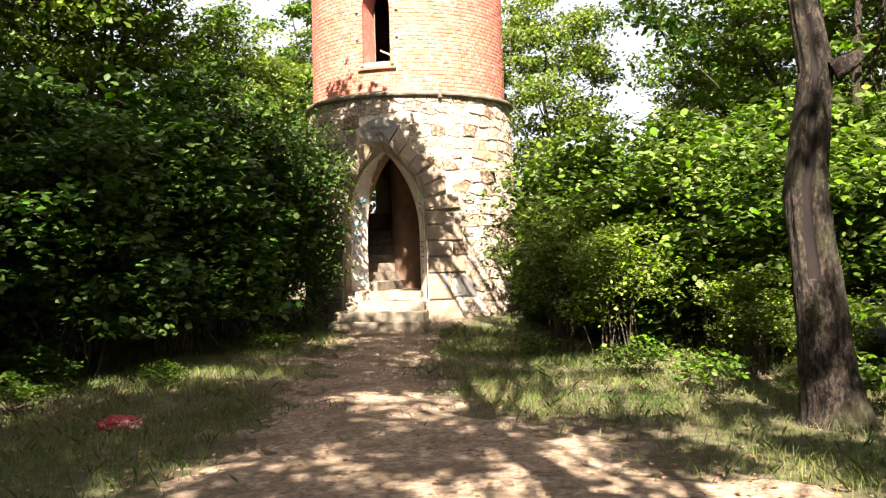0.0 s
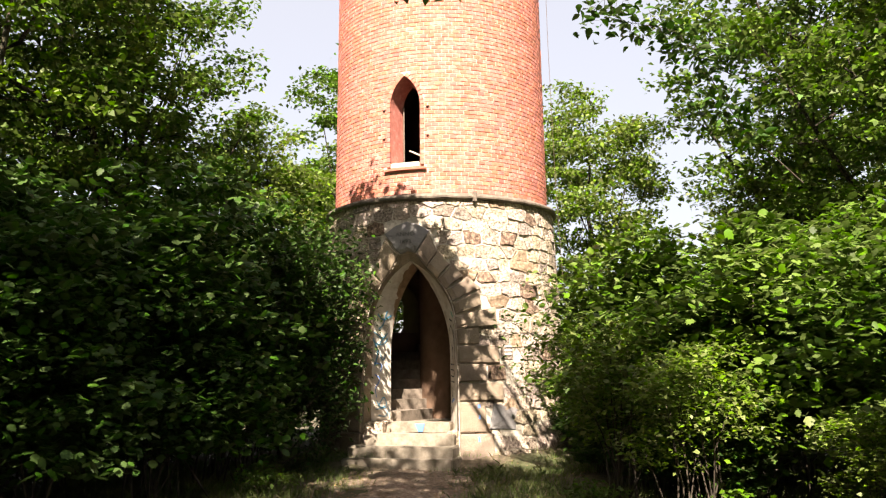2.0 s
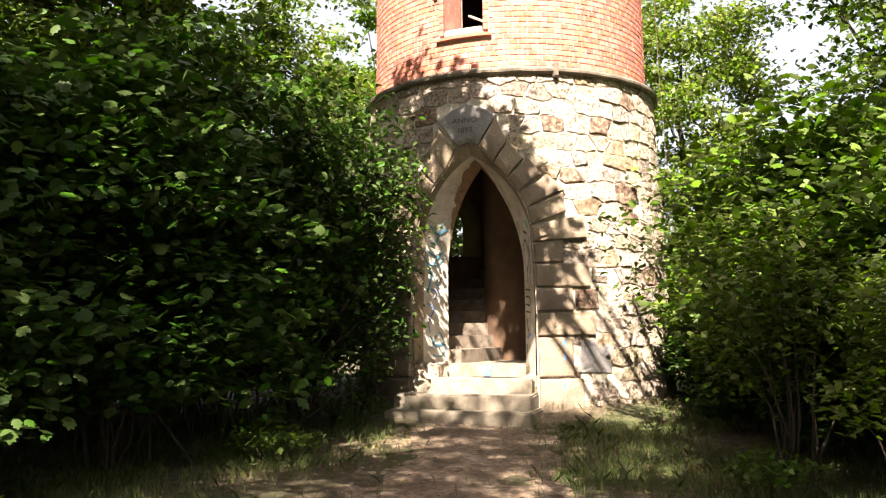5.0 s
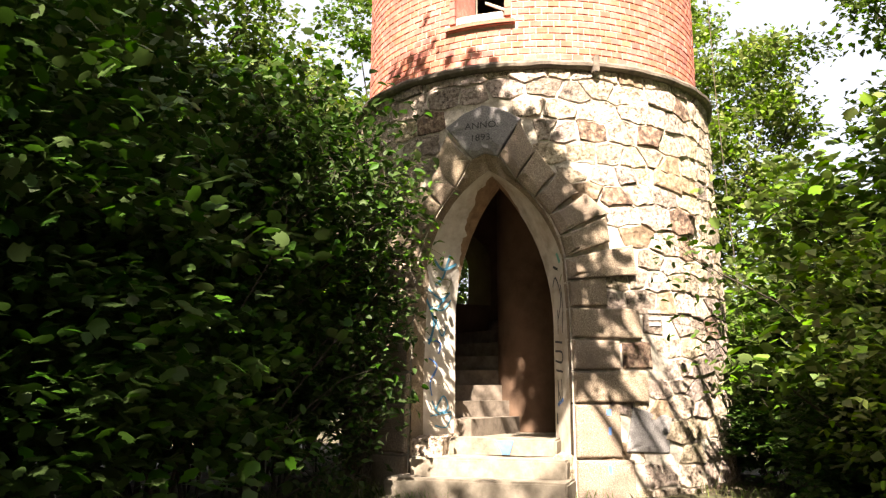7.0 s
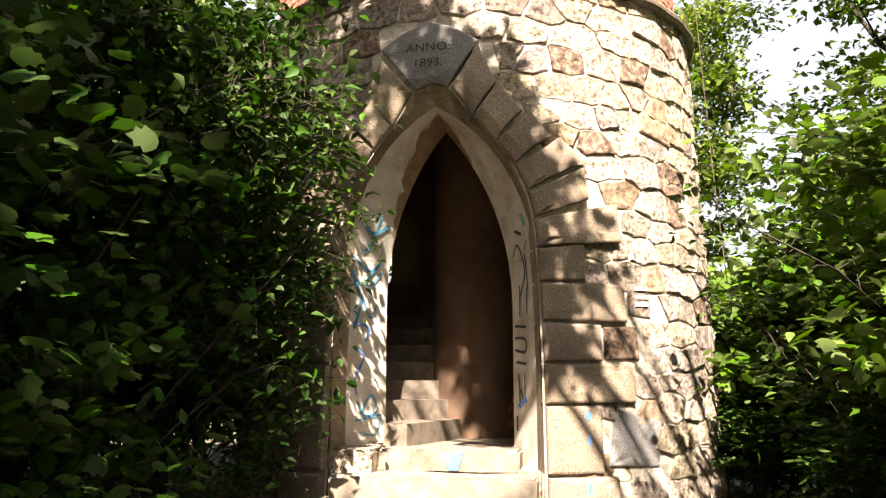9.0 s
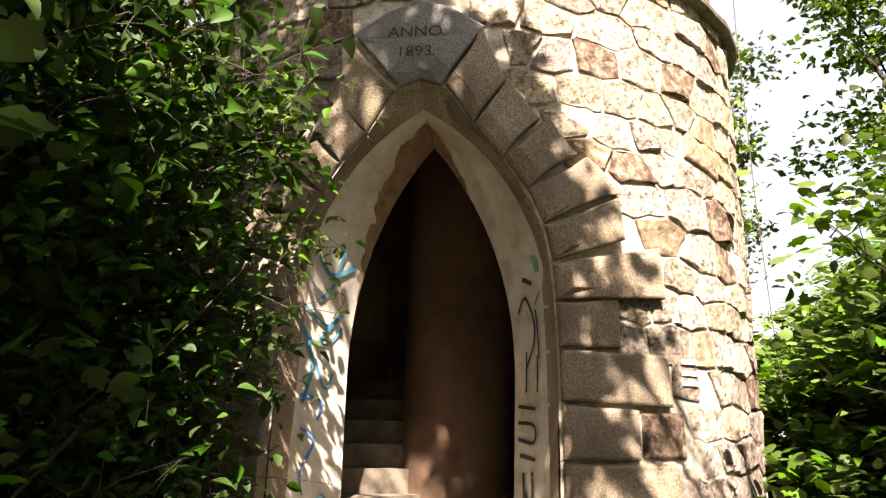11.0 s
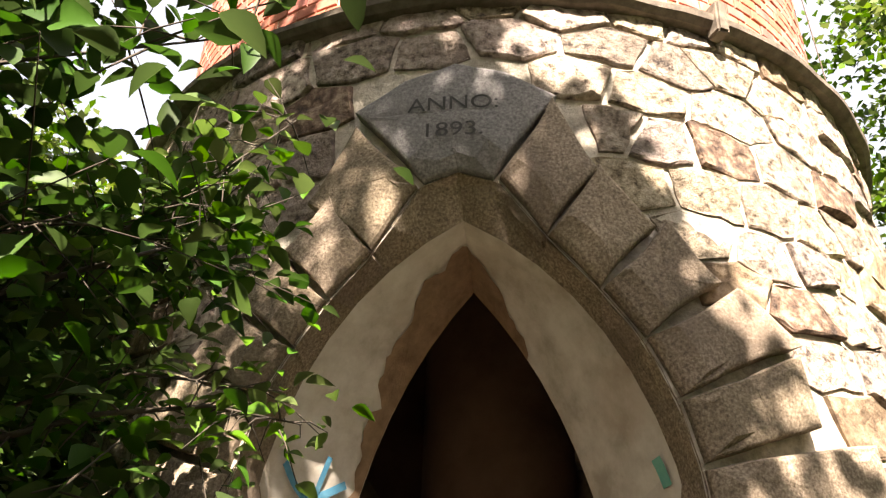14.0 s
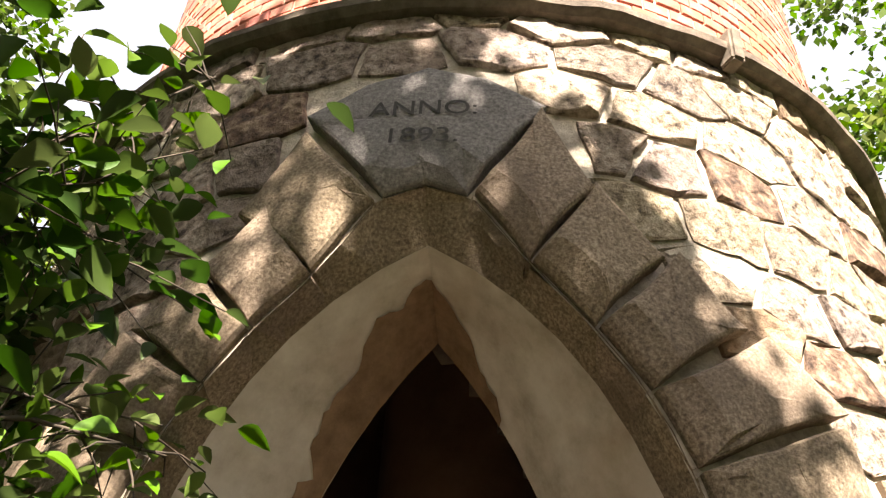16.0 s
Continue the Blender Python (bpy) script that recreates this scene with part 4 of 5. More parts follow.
# unseen trees added behind and beside the walk's start to cut skylight
for i, (x, y, k) in enumerate([(-11.5, 3.0, 1.0), (12.0, 2.0, 1.0), (-12.0, -3.0, 1.05), (11.0, -4.0, 1.0), (-10.0, -8.5, 1.0), (-5.5, -10.0, 0.95), (0.5, -11.0, 1.0), (5.0, -10.5, 0.95), (10.0, -9.5, 1.05),
                               (-15.5, -6.5, 1.1), (15.0, -6.0, 1.1), (-7.5, -13.5, 1.1), (3.0, -15.0, 1.1), (8.5, -14.5, 1.1), (-2.5, -15.0, 1.1), (-16.5, 1.0, 1.1), (16.5, 1.5, 1.1), (13.0, 11.0, 1.0), (-13.5, 9.5, 1.0)]):
    copy_thing([oak, maple][i % 2], pose(x, y, ground_z(x, y) - 0.05, 0, 0, 83 * i) @ Matrix.Diagonal((k, k, k * (1.0 + 0.06 * (i % 3)), 1)))

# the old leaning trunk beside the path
# Its high crown lobes are unseen, shaped to cast dapples on the tower.
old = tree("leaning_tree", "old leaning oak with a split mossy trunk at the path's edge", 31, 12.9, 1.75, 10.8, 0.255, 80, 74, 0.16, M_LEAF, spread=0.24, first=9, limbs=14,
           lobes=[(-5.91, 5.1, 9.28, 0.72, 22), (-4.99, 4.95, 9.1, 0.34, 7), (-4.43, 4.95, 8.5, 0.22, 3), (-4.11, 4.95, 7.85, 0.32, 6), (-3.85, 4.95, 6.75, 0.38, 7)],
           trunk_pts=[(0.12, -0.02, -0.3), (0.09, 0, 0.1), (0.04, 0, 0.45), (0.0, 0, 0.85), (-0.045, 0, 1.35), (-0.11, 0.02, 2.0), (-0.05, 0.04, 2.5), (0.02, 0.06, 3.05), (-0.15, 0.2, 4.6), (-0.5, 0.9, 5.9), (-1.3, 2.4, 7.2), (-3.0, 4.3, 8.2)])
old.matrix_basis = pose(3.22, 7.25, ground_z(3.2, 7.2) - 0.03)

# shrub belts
hazel = shrub("hazel_shrub", "dense green shrub with shade put into its leaf colour", 41, 3.6, 1.35, 160, 75, 0.12, M_LEAF_SHADE, stems=14, detailed="lobed", low=0.08, spread=0.24)
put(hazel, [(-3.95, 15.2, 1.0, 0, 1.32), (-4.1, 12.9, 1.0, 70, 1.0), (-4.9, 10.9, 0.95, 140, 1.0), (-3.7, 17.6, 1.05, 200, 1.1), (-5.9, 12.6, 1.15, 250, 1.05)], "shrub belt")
thicket = shrub("thicket_shrub", "shade-toned green shrub further back in the wood", 42, 3.6, 1.35, 110, 60, 0.16, M_LEAF_SHADE, stems=14, low=0.12, detailed="lobed")
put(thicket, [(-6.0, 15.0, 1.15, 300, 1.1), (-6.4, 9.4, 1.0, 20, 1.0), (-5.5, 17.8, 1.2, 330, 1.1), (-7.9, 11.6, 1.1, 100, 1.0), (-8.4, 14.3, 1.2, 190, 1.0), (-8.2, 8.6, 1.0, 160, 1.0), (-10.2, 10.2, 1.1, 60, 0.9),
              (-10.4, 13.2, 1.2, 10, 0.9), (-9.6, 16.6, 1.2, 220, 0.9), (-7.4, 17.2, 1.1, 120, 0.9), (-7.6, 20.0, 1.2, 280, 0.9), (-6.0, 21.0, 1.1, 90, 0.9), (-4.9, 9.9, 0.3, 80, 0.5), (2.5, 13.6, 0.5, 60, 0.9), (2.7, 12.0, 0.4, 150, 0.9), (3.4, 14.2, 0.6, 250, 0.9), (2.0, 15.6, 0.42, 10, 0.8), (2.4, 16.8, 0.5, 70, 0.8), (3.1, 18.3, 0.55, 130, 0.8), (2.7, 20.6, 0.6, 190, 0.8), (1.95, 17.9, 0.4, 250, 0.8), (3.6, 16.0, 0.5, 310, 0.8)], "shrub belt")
privet = shrub("privet_shrub", "leafy mid-green shrub in patchy sun", 43, 3.1, 1.2, 120, 70, 0.115, M_LEAF, stems=12, detailed="lobed")
put(privet, [(2.55, 14.9, 1.05, 0, 1.08), (3.3, 12.7, 1.0, 60, 1.0), (4.5, 10.7, 0.95, 120, 1.0), (4.4, 14.2, 1.15, 180, 1.05), (5.6, 12.2, 1.1, 240, 1.05), (2.9, 17.2, 1.05, 300, 1.05), (6.0, 9.4, 1.0, 30, 1.0), (4.9, 16.8, 1.15, 90, 1.1),
             (6.7, 14.6, 1.2, 150, 1.0), (7.3, 11.4, 1.1, 200, 1.0), (5.2, 8.0, 0.75, 330, 0.9), (-4.5, 20.5, 1.1, 80, 1.0), (3.4, 20.5, 1.0, 10, 1.0), (2.6, 19.2, 0.9, 50, 0.9), (-2.9, 22.8, 1.1, 70, 1.1), (-4.6, 23.4, 1.1, 170, 1.0), (4.2, 18.6, 1.1, 270, 1.0), (5.6, 19.4, 1.1, 200, 1.0), (1.6, 23.0, 1.0, 130, 1.0), (8.6, 13.6, 1.2, 10, 1.0), (9.0, 10.6, 1.1, 60, 1.0), (7.2, 17.4, 1.1, 110, 1.0), (8.4, 8.2, 1.0, 260, 1.0), (6.8, 6.9, 0.9, 330, 0.9), (-9.8, 7.0, 1.1, 150, 0.9), (7.6, 20.8, 1.2, 40, 1.0), (-5.4, 25.6, 1.2, 310, 1.0)], "shrub belt")
dogwood = shrub("dogwood_shrub", "thin yellowing shrub with bare lower stems", 47, 2.3, 0.8, 75, 55, 0.085, M_LEAF_YELLOW, stems=14, spread=0.22, low=0.3)
put(dogwood, [(1.75, 12.9, 1.0, 0, 1.0), (2.3, 11.4, 0.85, 90, 0.95), (2.1, 13.9, 0.9, 200, 1.0), (3.6, 9.9, 0.6, 40, 0.9), (3.9, 8.8, 0.5, 140, 0.9)], "shrub belt")
seedling = shrub("seedling", "low leafy seedling at the shrub's foot", 51, 0.55, 0.42, 26, 18, 0.085, M_LEAF, stems=7, spread=0.12, low=0.2)
put(seedling, [(-3.3, 10.0, 0.6, 0, 1.0), (-4.3, 8.6, 0.8, 100, 1.0), (2.7, 8.9, 0.9, 150, 1.0), (3.6, 7.9, 1.0, 200, 1.0), (2.2, 10.0, 0.9, 250, 1.0), (4.2, 7.0, 1.2, 300, 1.0), (-5.2, 7.6, 1.2, 20, 1.0),
               (-2.7, 13.4, 0.8, 70, 1.0), (1.3, 12.0, 0.7, 120, 1.0), (4.7, 6.6, 1.0, 220, 1.0), (-5.9, 6.6, 1.0, 330, 1.0)], "seedlings")


def sprig(name, label, path, leaf, count, mat, seed, spread=0.16, detailed="fine", side=6):
    """A single branch with its twigs and large leaves."""
    rng = np.random.default_rng(seed)
    ob = holder(name, label, "branch", at=path[0])
    o = Vector(path[0])
    v, f = [], []
    pts = [Vector(p) - o for p in path]
    tube(v, f, pts, [0.010 - 0.008 * i / (len(pts) - 1) for i in range(len(pts))], 6)
    pos = []
    for i in range(count):
        k = rng.uniform(0.15, 1) * (len(pts) - 1)
        j = min(int(k), len(pts) - 2)
        p = pts[j].lerp(pts[j + 1], k - j)
        q = p + Vector(rng.normal(0, spread, 3)) * 0.9
        if i % side == 0:
            tube(v, f, [p, p.lerp(q, 0.5) + Vector((0, 0, 0.015)), q], [0.0032, 0.0022, 0.0014], 4)
        pos.append(q)
    piece("twig_frame", v, f, M_TWIG, ob, smooth=True)
    leaf_part("foliage", [tuple(p) for p in pos], leaf, mat, ob, rng, detailed=detailed)
    return ob


sprig("hazel_branch", "leafy branch hanging in front of the doorway's jamb", [(-2.9, 15.9, 2.0), (-2.5, 16.1, 2.35), (-2.1, 16.3, 2.6), (-1.72, 16.55, 2.66)], 0.08, 110, M_LEAF, 61, 0.13)
sprig("hazel_branch", "leafy branch against the granite wall", [(-2.9, 15.6, 1.3), (-2.5, 15.8, 1.75), (-2.1, 16.0, 2.0), (-1.78, 16.2, 2.12)], 0.085, 190, M_LEAF_SHADE, 62, 0.17)
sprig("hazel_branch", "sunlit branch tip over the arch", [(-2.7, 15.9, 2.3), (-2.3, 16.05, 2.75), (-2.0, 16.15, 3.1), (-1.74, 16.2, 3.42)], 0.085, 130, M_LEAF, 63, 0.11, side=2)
sprig("hazel_branch", "shaded twig against the granite", [(-2.7, 15.7, 2.2), (-2.3, 16.0, 2.8), (-2.15, 16.2, 3.0), (-2.0, 16.4, 3.1)], 0.09, 220, M_LEAF_SHADE, 72, 0.17)
sprig("hazel_branch", "shaded branch with broad leaves", [(-3.2, 14.6, 1.5), (-2.85, 14.9, 2.3), (-2.5, 15.1, 2.9), (-2.1, 15.2, 3.2)], 0.10, 190, M_LEAF_SHADE, 64, 0.24)
sprig("hazel_branch", "drooping branch with broad shade-darkened leaves", [(-3.1, 15.2, 2.2), (-2.7, 15.35, 2.7), (-2.2, 15.5, 3.0), (-1.75, 15.5, 3.12)], 0.095, 130, M_LEAF_SHADE, 65, 0.17)
sprig("hazel_branch", "leafy twig beside the doorway", [(-2.9, 15.3, 1.0), (-2.5, 15.6, 1.6), (-2.2, 15.8, 2.0), (-1.98, 15.9, 2.3)], 0.085, 110, M_LEAF_SHADE, 74, 0.17)
sprig("hazel_branch", "low leafy branch beside the steps", [(-3.0, 15.0, 0.6), (-2.7, 15.3, 1.0), (-2.4, 15.6, 1.3), (-2.15, 15.8, 1.4)], 0.10, 90, M_LEAF_SHADE, 66, 0.2)
sprig("hazel_branch", "low dark branch in front of the jamb's foot", [(-3.0, 15.6, 0.3), (-2.65, 15.9, 0.75), (-2.35, 16.1, 1.05), (-2.08, 16.2, 1.25)], 0.09, 150, M_LEAF_SHADE, 75, 0.2)
sprig("hazel_branch", "dark twigs beside the bottom step", [(-3.0, 15.4, 0.2), (-2.7, 15.6, 0.4), (-2.5, 15.8, 0.55), (-2.3, 15.9, 0.65)], 0.085, 120, M_LEAF_SHADE, 76, 0.18)
sprig("hazel_branch", "dark leafy twig over the jamb blocks", [(-3.0, 15.5, 1.2), (-2.6, 15.8, 1.5), (-2.3, 16.05, 1.65), (-2.0, 16.25, 1.75)], 0.09, 200, M_LEAF_SHADE, 77, 0.18)
sprig("hazel_branch", "dark branch with broad hanging leaves", [(-3.3, 14.9, 2.2), (-2.9, 15.1, 2.5), (-2.5, 15.15, 2.8), (-2.12, 15.23, 3.05)], 0.10, 170, M_LEAF_SHADE, 81, 0.2)
sprig("hazel_branch", "shaded outer branch of the hazel", [(-3.3, 14.6, 2.3), (-2.9, 14.75, 2.65), (-2.6, 14.85, 2.9), (-2.3, 14.95, 3.1)], 0.10, 170, M_LEAF_SHADE, 82, 0.2)
sprig("hazel_branch", "dense dark branch beside the doorway", [(-3.3, 15.2, 1.8), (-2.8, 15.4, 2.2), (-2.4, 15.55, 2.5), (-2.08, 15.65, 2.72)], 0.10, 330, M_LEAF_SHADE, 83, 0.21)
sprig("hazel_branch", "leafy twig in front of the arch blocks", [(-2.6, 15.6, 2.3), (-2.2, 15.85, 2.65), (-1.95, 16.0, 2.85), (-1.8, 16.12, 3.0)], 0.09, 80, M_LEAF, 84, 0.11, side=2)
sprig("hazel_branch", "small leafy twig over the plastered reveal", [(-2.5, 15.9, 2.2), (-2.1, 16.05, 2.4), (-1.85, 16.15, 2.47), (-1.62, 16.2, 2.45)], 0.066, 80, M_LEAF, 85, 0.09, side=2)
sprig("hazel_branch", "dark leafy branch against the arch blocks", [(-3.0, 15.9, 2.3), (-2.6, 16.1, 2.7), (-2.3, 16.25, 2.95), (-2.0, 16.35, 3.0)], 0.085, 330, M_LEAF_SHADE, 86, 0.19)
sprig("hazel_branch", "dark drooping branch high beside the arch", [(-3.4, 14.9, 2.6), (-2.9, 15.1, 3.0), (-2.45, 15.3, 3.3), (-2.05, 15.5, 3.5)], 0.10, 420, M_LEAF_SHADE, 91, 0.23)
sprig("hazel_branch", "tall leafy shoot in front of the brick", [(-3.4, 15.6, 3.0), (-2.9, 15.7, 3.4), (-2.5, 15.85, 3.7), (-2.2, 16.0, 3.85)], 0.10, 360, M_LEAF_SHADE, 92, 0.24)
sprig("hazel_branch", "broad dark branch high over the path's edge", [(-3.7, 14.5, 2.7), (-3.1, 14.6, 3.15), (-2.7, 14.7, 3.45), (-2.35, 14.8, 3.65)], 0.10, 380, M_LEAF_SHADE, 95, 0.24)
sprig("hazel_branch", "dense dark twigs at the jamb's foot", [(-3.0, 15.9, 0.2), (-2.5, 16.15, 0.6), (-2.2, 16.3, 1.0), (-2.02, 16.4, 1.3)], 0.09, 330, M_LEAF_SHADE, 93, 0.19)
sprig("hazel_branch", "dense dark twigs over the jamb blocks", [(-2.9, 15.7, 0.8), (-2.5, 16.0, 1.3), (-2.2, 16.2, 1.7), (-2.05, 16.3, 2.0)], 0.09, 330, M_LEAF_SHADE, 94, 0.19)
sprig("privet_branch", "thin leafy branch across the granite wall", [(1.7, 14.9, 1.4), (1.2, 15.0, 1.9), (0.8, 15.1, 2.15), (0.45, 15.1, 2.35)], 0.075, 130, M_LEAF, 67, 0.2)
sprig("privet_branch", "thin leafy branch against the wall", [(1.6, 14.8, 0.9), (1.15, 14.9, 1.3), (0.8, 15.0, 1.5), (0.6, 15.0, 1.75)], 0.075, 120, M_LEAF, 68, 0.2)
sprig("privet_branch", "leafy branch tips beside the tower", [(1.9, 15.0, 2.0), (1.5, 15.1, 2.5), (1.2, 15.2, 2.8), (0.95, 15.2, 3.0)], 0.08, 110, M_LEAF_YELLOW, 69, 0.2)
sprig("oak_branch", "dark oak branch hanging over the path", [(-4.0, 5.2, 6.6), (-2.5, 5.6, 5.3), (-1.2, 5.9, 4.55), (-0.2, 6.0, 4.2)], 0.13, 170, M_LEAF_SHADE, 70, 0.22)
# Unseen branch, there only to throw shade on the right jamb blocks.
sprig("oak_branch", "unseen oak branch added to shade the tower's right-hand blocks", [(2.6, 8.0, 8.4), (2.3, 8.5, 9.0), (1.9, 9.0, 9.4), (1.5, 9.3, 9.8)], 0.17, 200, M_LEAF, 73, 0.32)
sprig("oak_branch", "dark oak branch reaching over the clearing", [(4.4, 13.4, 4.0), (3.6, 13.2, 4.7), (3.3, 13.0, 5.05), (2.95, 13.0, 5.75), (2.6, 13.0, 6.05), (2.1, 13.0, 6.15), (1.6, 13.0, 6.4)], 0.14, 480, M_LEAF_SHADE, 71, 0.2, side=5)

# grass and fallen leaves
rng = np.random.default_rng(77)
pts = []
while len(pts) < 85000:
    x, y = rng.uniform(-6.5, 6.5), rng.uniform(2.5, 17.5)
    a, b = path_edge(y)
    edge = min(x - a, b - x)
    if edge > -0.03 and rng.random() > 0.6 * math.exp(-max(0, edge) / 0.16) + 0.25 * (noise.noise(Vector((x * 0.9, y * 0.9, 11))) > 0.28 and edge < 1.2):
        continue
    if math.hypot(x - CX, y - CY) < 2.4 or noise.noise(Vector((x * 0.8, y * 0.8, 3))) < rng.uniform(-0.5, 0.25):
        continue
    pts.append((x, y, ground_z(x, y)))
pts = np.array(pts)
n = len(pts)
h = rng.uniform(0.04, 0.13, n)
ang = rng.uniform(0, 2 * np.pi, n)
wd = np.stack([np.cos(ang), np.sin(ang), np.zeros(n)], 1) * 0.003
bend = np.stack([rng.normal(0, 0.5, n), rng.normal(0, 0.5, n), np.ones(n)], 1) * h[:, None]
mid = pts + bend * np.array([0.3, 0.3, 0.55])
v = np.stack([pts - wd, pts + wd, mid + wd * 0.8, pts + bend, mid - wd * 0.8], 1).reshape(-1, 3)
f = np.arange(n * 5).reshape(-1, 5)
tagged(new("grass", quick_mesh("grass", v, f, M_GRASS)), "thin sun-bleached woodland grass beside the path", "grass", kind="stuff")
pts = []
while len(pts) < 9000:
    x, y = rng.uniform(-6, 6), rng.uniform(1.5, 17)
    if math.hypot(x - CX, y - CY) < 2.6:
        continue
    a, b = path_edge(y)
    pts.append((x, y, ground_z(x, y) + (0.045 if a < x < b else 0.02)))
v, f = leaf_arrays(np.array(pts), 0.05, rng, up=5.0)
v[:, 2] = np.maximum(v[:, 2], np.repeat(np.array(pts)[:, 2], 4) - 0.006)
tagged(new("leaf_litter", quick_mesh("leaf_litter", v, f, M_LITTER)), "dry brown fallen leaves on the ground", "leaf litter", kind="stuff")

# ---- small things ----
# lost crumpled bag in the grass
bm = bmesh.new()
bmesh.ops.create_icosphere(bm, subdivisions=4, radius=1.0)
for q in bm.verts:
    w = noise.noise(q.co * 2.3) * 0.35 + noise.noise(q.co * 6.0) * 0.16
    q.co = Vector((q.co.x * 0.19, q.co.y * 0.15, max(-0.3, q.co.z) * 0.085)) * (1 + w)
    q.co.z += 0.03
bag = part("crumpled_bag", bm, M_BAG)
tagged(bag, "crumpled shiny red plastic bag lying in the grass", "litter")
bag.location = (-3.0, 7.75, ground_z(-3.0, 7.75))


def stroke(name, pts, width, mat, parent, lift, label=""):
    """A flat painted stroke through points on a surface, with its normals."""
    verts, faces = [], []
    for i, (p, nrm) in enumerate(pts):
        a, b = pts[max(i - 1, 0)][0], pts[min(i + 1, len(pts) - 1)][0]
        d = (b - a).normalized()
        s = d.cross(nrm).normalized() * width * 0.5
        verts += [p + nrm * lift - s, p + nrm * lift + s]
    for i in range(len(pts) - 1):
        faces.append((2 * i, 2 * i + 1, 2 * i + 3, 2 * i + 2))
    return piece(name, verts, faces, mat, parent, label)


def on_reveal(side, depth, z):
    """A point on the plastered reveal: side -1 or 1, depth 0 outside to 1 inside, height z."""
    def half(outline):
        best = 0.0
        for (x0, z0), (x1, z1) in zip(outline, outline[1:]):
            if min(z0, z1) <= z <= max(z0, z1) and abs(z1 - z0) > 1e-6:
                best = max(best, abs(x0 + (x1 - x0) * (z - z0) / (z1 - z0)))
        return best
    r = r_stone(z)
    p0, p1 = on(DOOR + side * half(DOOR_PL) / 2.13, z, 2.13), on(DOOR + side * half(DOOR_IN) / R_IN, z, R_IN)
    axis = Vector((math.sin(DOOR), -math.cos(DOOR), 0))
    along = (p1 - p0).normalized()
    nrm = Vector((-along.y, along.x, 0))
    if nrm.dot(Vector((CX, CY, z)) + axis * 1.9 - p0) < 0:
        nrm = -nrm
    return p0.lerp(p1, depth), nrm


def scribble(side, moves, width, mat):
    """A rounded spray line through the given turns."""
    pts = []
    m = [moves[0]] + list(moves) + [moves[-1]]
    for i in range(1, len(m) - 2):
        for k in range(6):
            u = k / 6
            q = [0.5 * (2 * m[i][c] + (m[i + 1][c] - m[i - 1][c]) * u + (2 * m[i - 1][c] - 5 * m[i][c] + 4 * m[i + 1][c] - m[i + 2][c]) * u * u
                        + (3 * m[i][c] - m[i - 1][c] - 3 * m[i + 1][c] + m[i + 2][c]) * u ** 3) for c in (0, 1)]
            pts.append(on_reveal(side, *q))
    pts.append(on_reveal(side, *moves[-1]))
    return stroke("graffiti", pts, width * 0.62, mat, tower, 0.010, "spray paint scrawl on the plaster")


# bare brown render where the plaster has come off along the inner edge
def reveal_point(i, depth):
    """A point of the plastered reveal and its normal: i counts along the outline (20 is the apex), depth 0 outside to 1 inside."""
    def at(q, d):
        k = min(int(q), len(DOOR_PL) - 2)
        (x0, z0), (x1, z1) = [DOOR_PL[k + j] for j in (0, 1)]
        (u0, w0), (u1, w1) = [DOOR_IN[k + j] for j in (0, 1)]
        g = q - k
        x, z, u, w = x0 + (x1 - x0) * g, z0 + (z1 - z0) * g, u0 + (u1 - u0) * g, w0 + (w1 - w0) * g
        return on(DOOR + x / 2.13, z, 2.13).lerp(on(DOOR + u / R_IN, w, R_IN), d)
    p = at(i, depth)
    nrm = (at(i, 1) - at(i, 0)).cross(at(i + 0.05, depth) - at(i - 0.05, depth)).normalized()
    return p, nrm if nrm.dot(on(DOOR, 2.2, 1.9) - p) > 0 else -nrm


verts, faces = [], []
STOPS = [(12.8, 0.97), (14, 0.90), (15.5, 0.76), (17, 0.62), (18.5, 0.46), (19.6, 0.30), (20.4, 0.34), (21.2, 0.66), (22.4, 0.96)]
count = 0
i = STOPS[0][0]
while i <= STOPS[-1][0]:
    lo = max(k for k in range(len(STOPS) - 1) if STOPS[k][0] <= i)
    (i0, e0), (i1, e1) = STOPS[lo], STOPS[lo + 1]
    edge = e0 + (e1 - e0) * (i - i0) / (i1 - i0) + 0.16 * noise.noise(Vector((i * 1.1, 2, 0))) + 0.09 * noise.noise(Vector((i * 3.1, 7, 0)))
    edge = max(0.1, min(0.96, edge))
    for k in range(5):
        p, nrm = reveal_point(i, edge + (0.985 - edge) * k / 4)
        verts.append(p + nrm * 0.006)
    count += 1
    i += 0.15
for j in range(count - 1):
    for k in range(4):
        faces.append((j * 5 + k, j * 5 + k + 1, j * 5 + k + 6, j * 5 + k + 5))
piece("bare_render", verts, faces, M_BARE, tower, "bare brown render where plaster fell off")

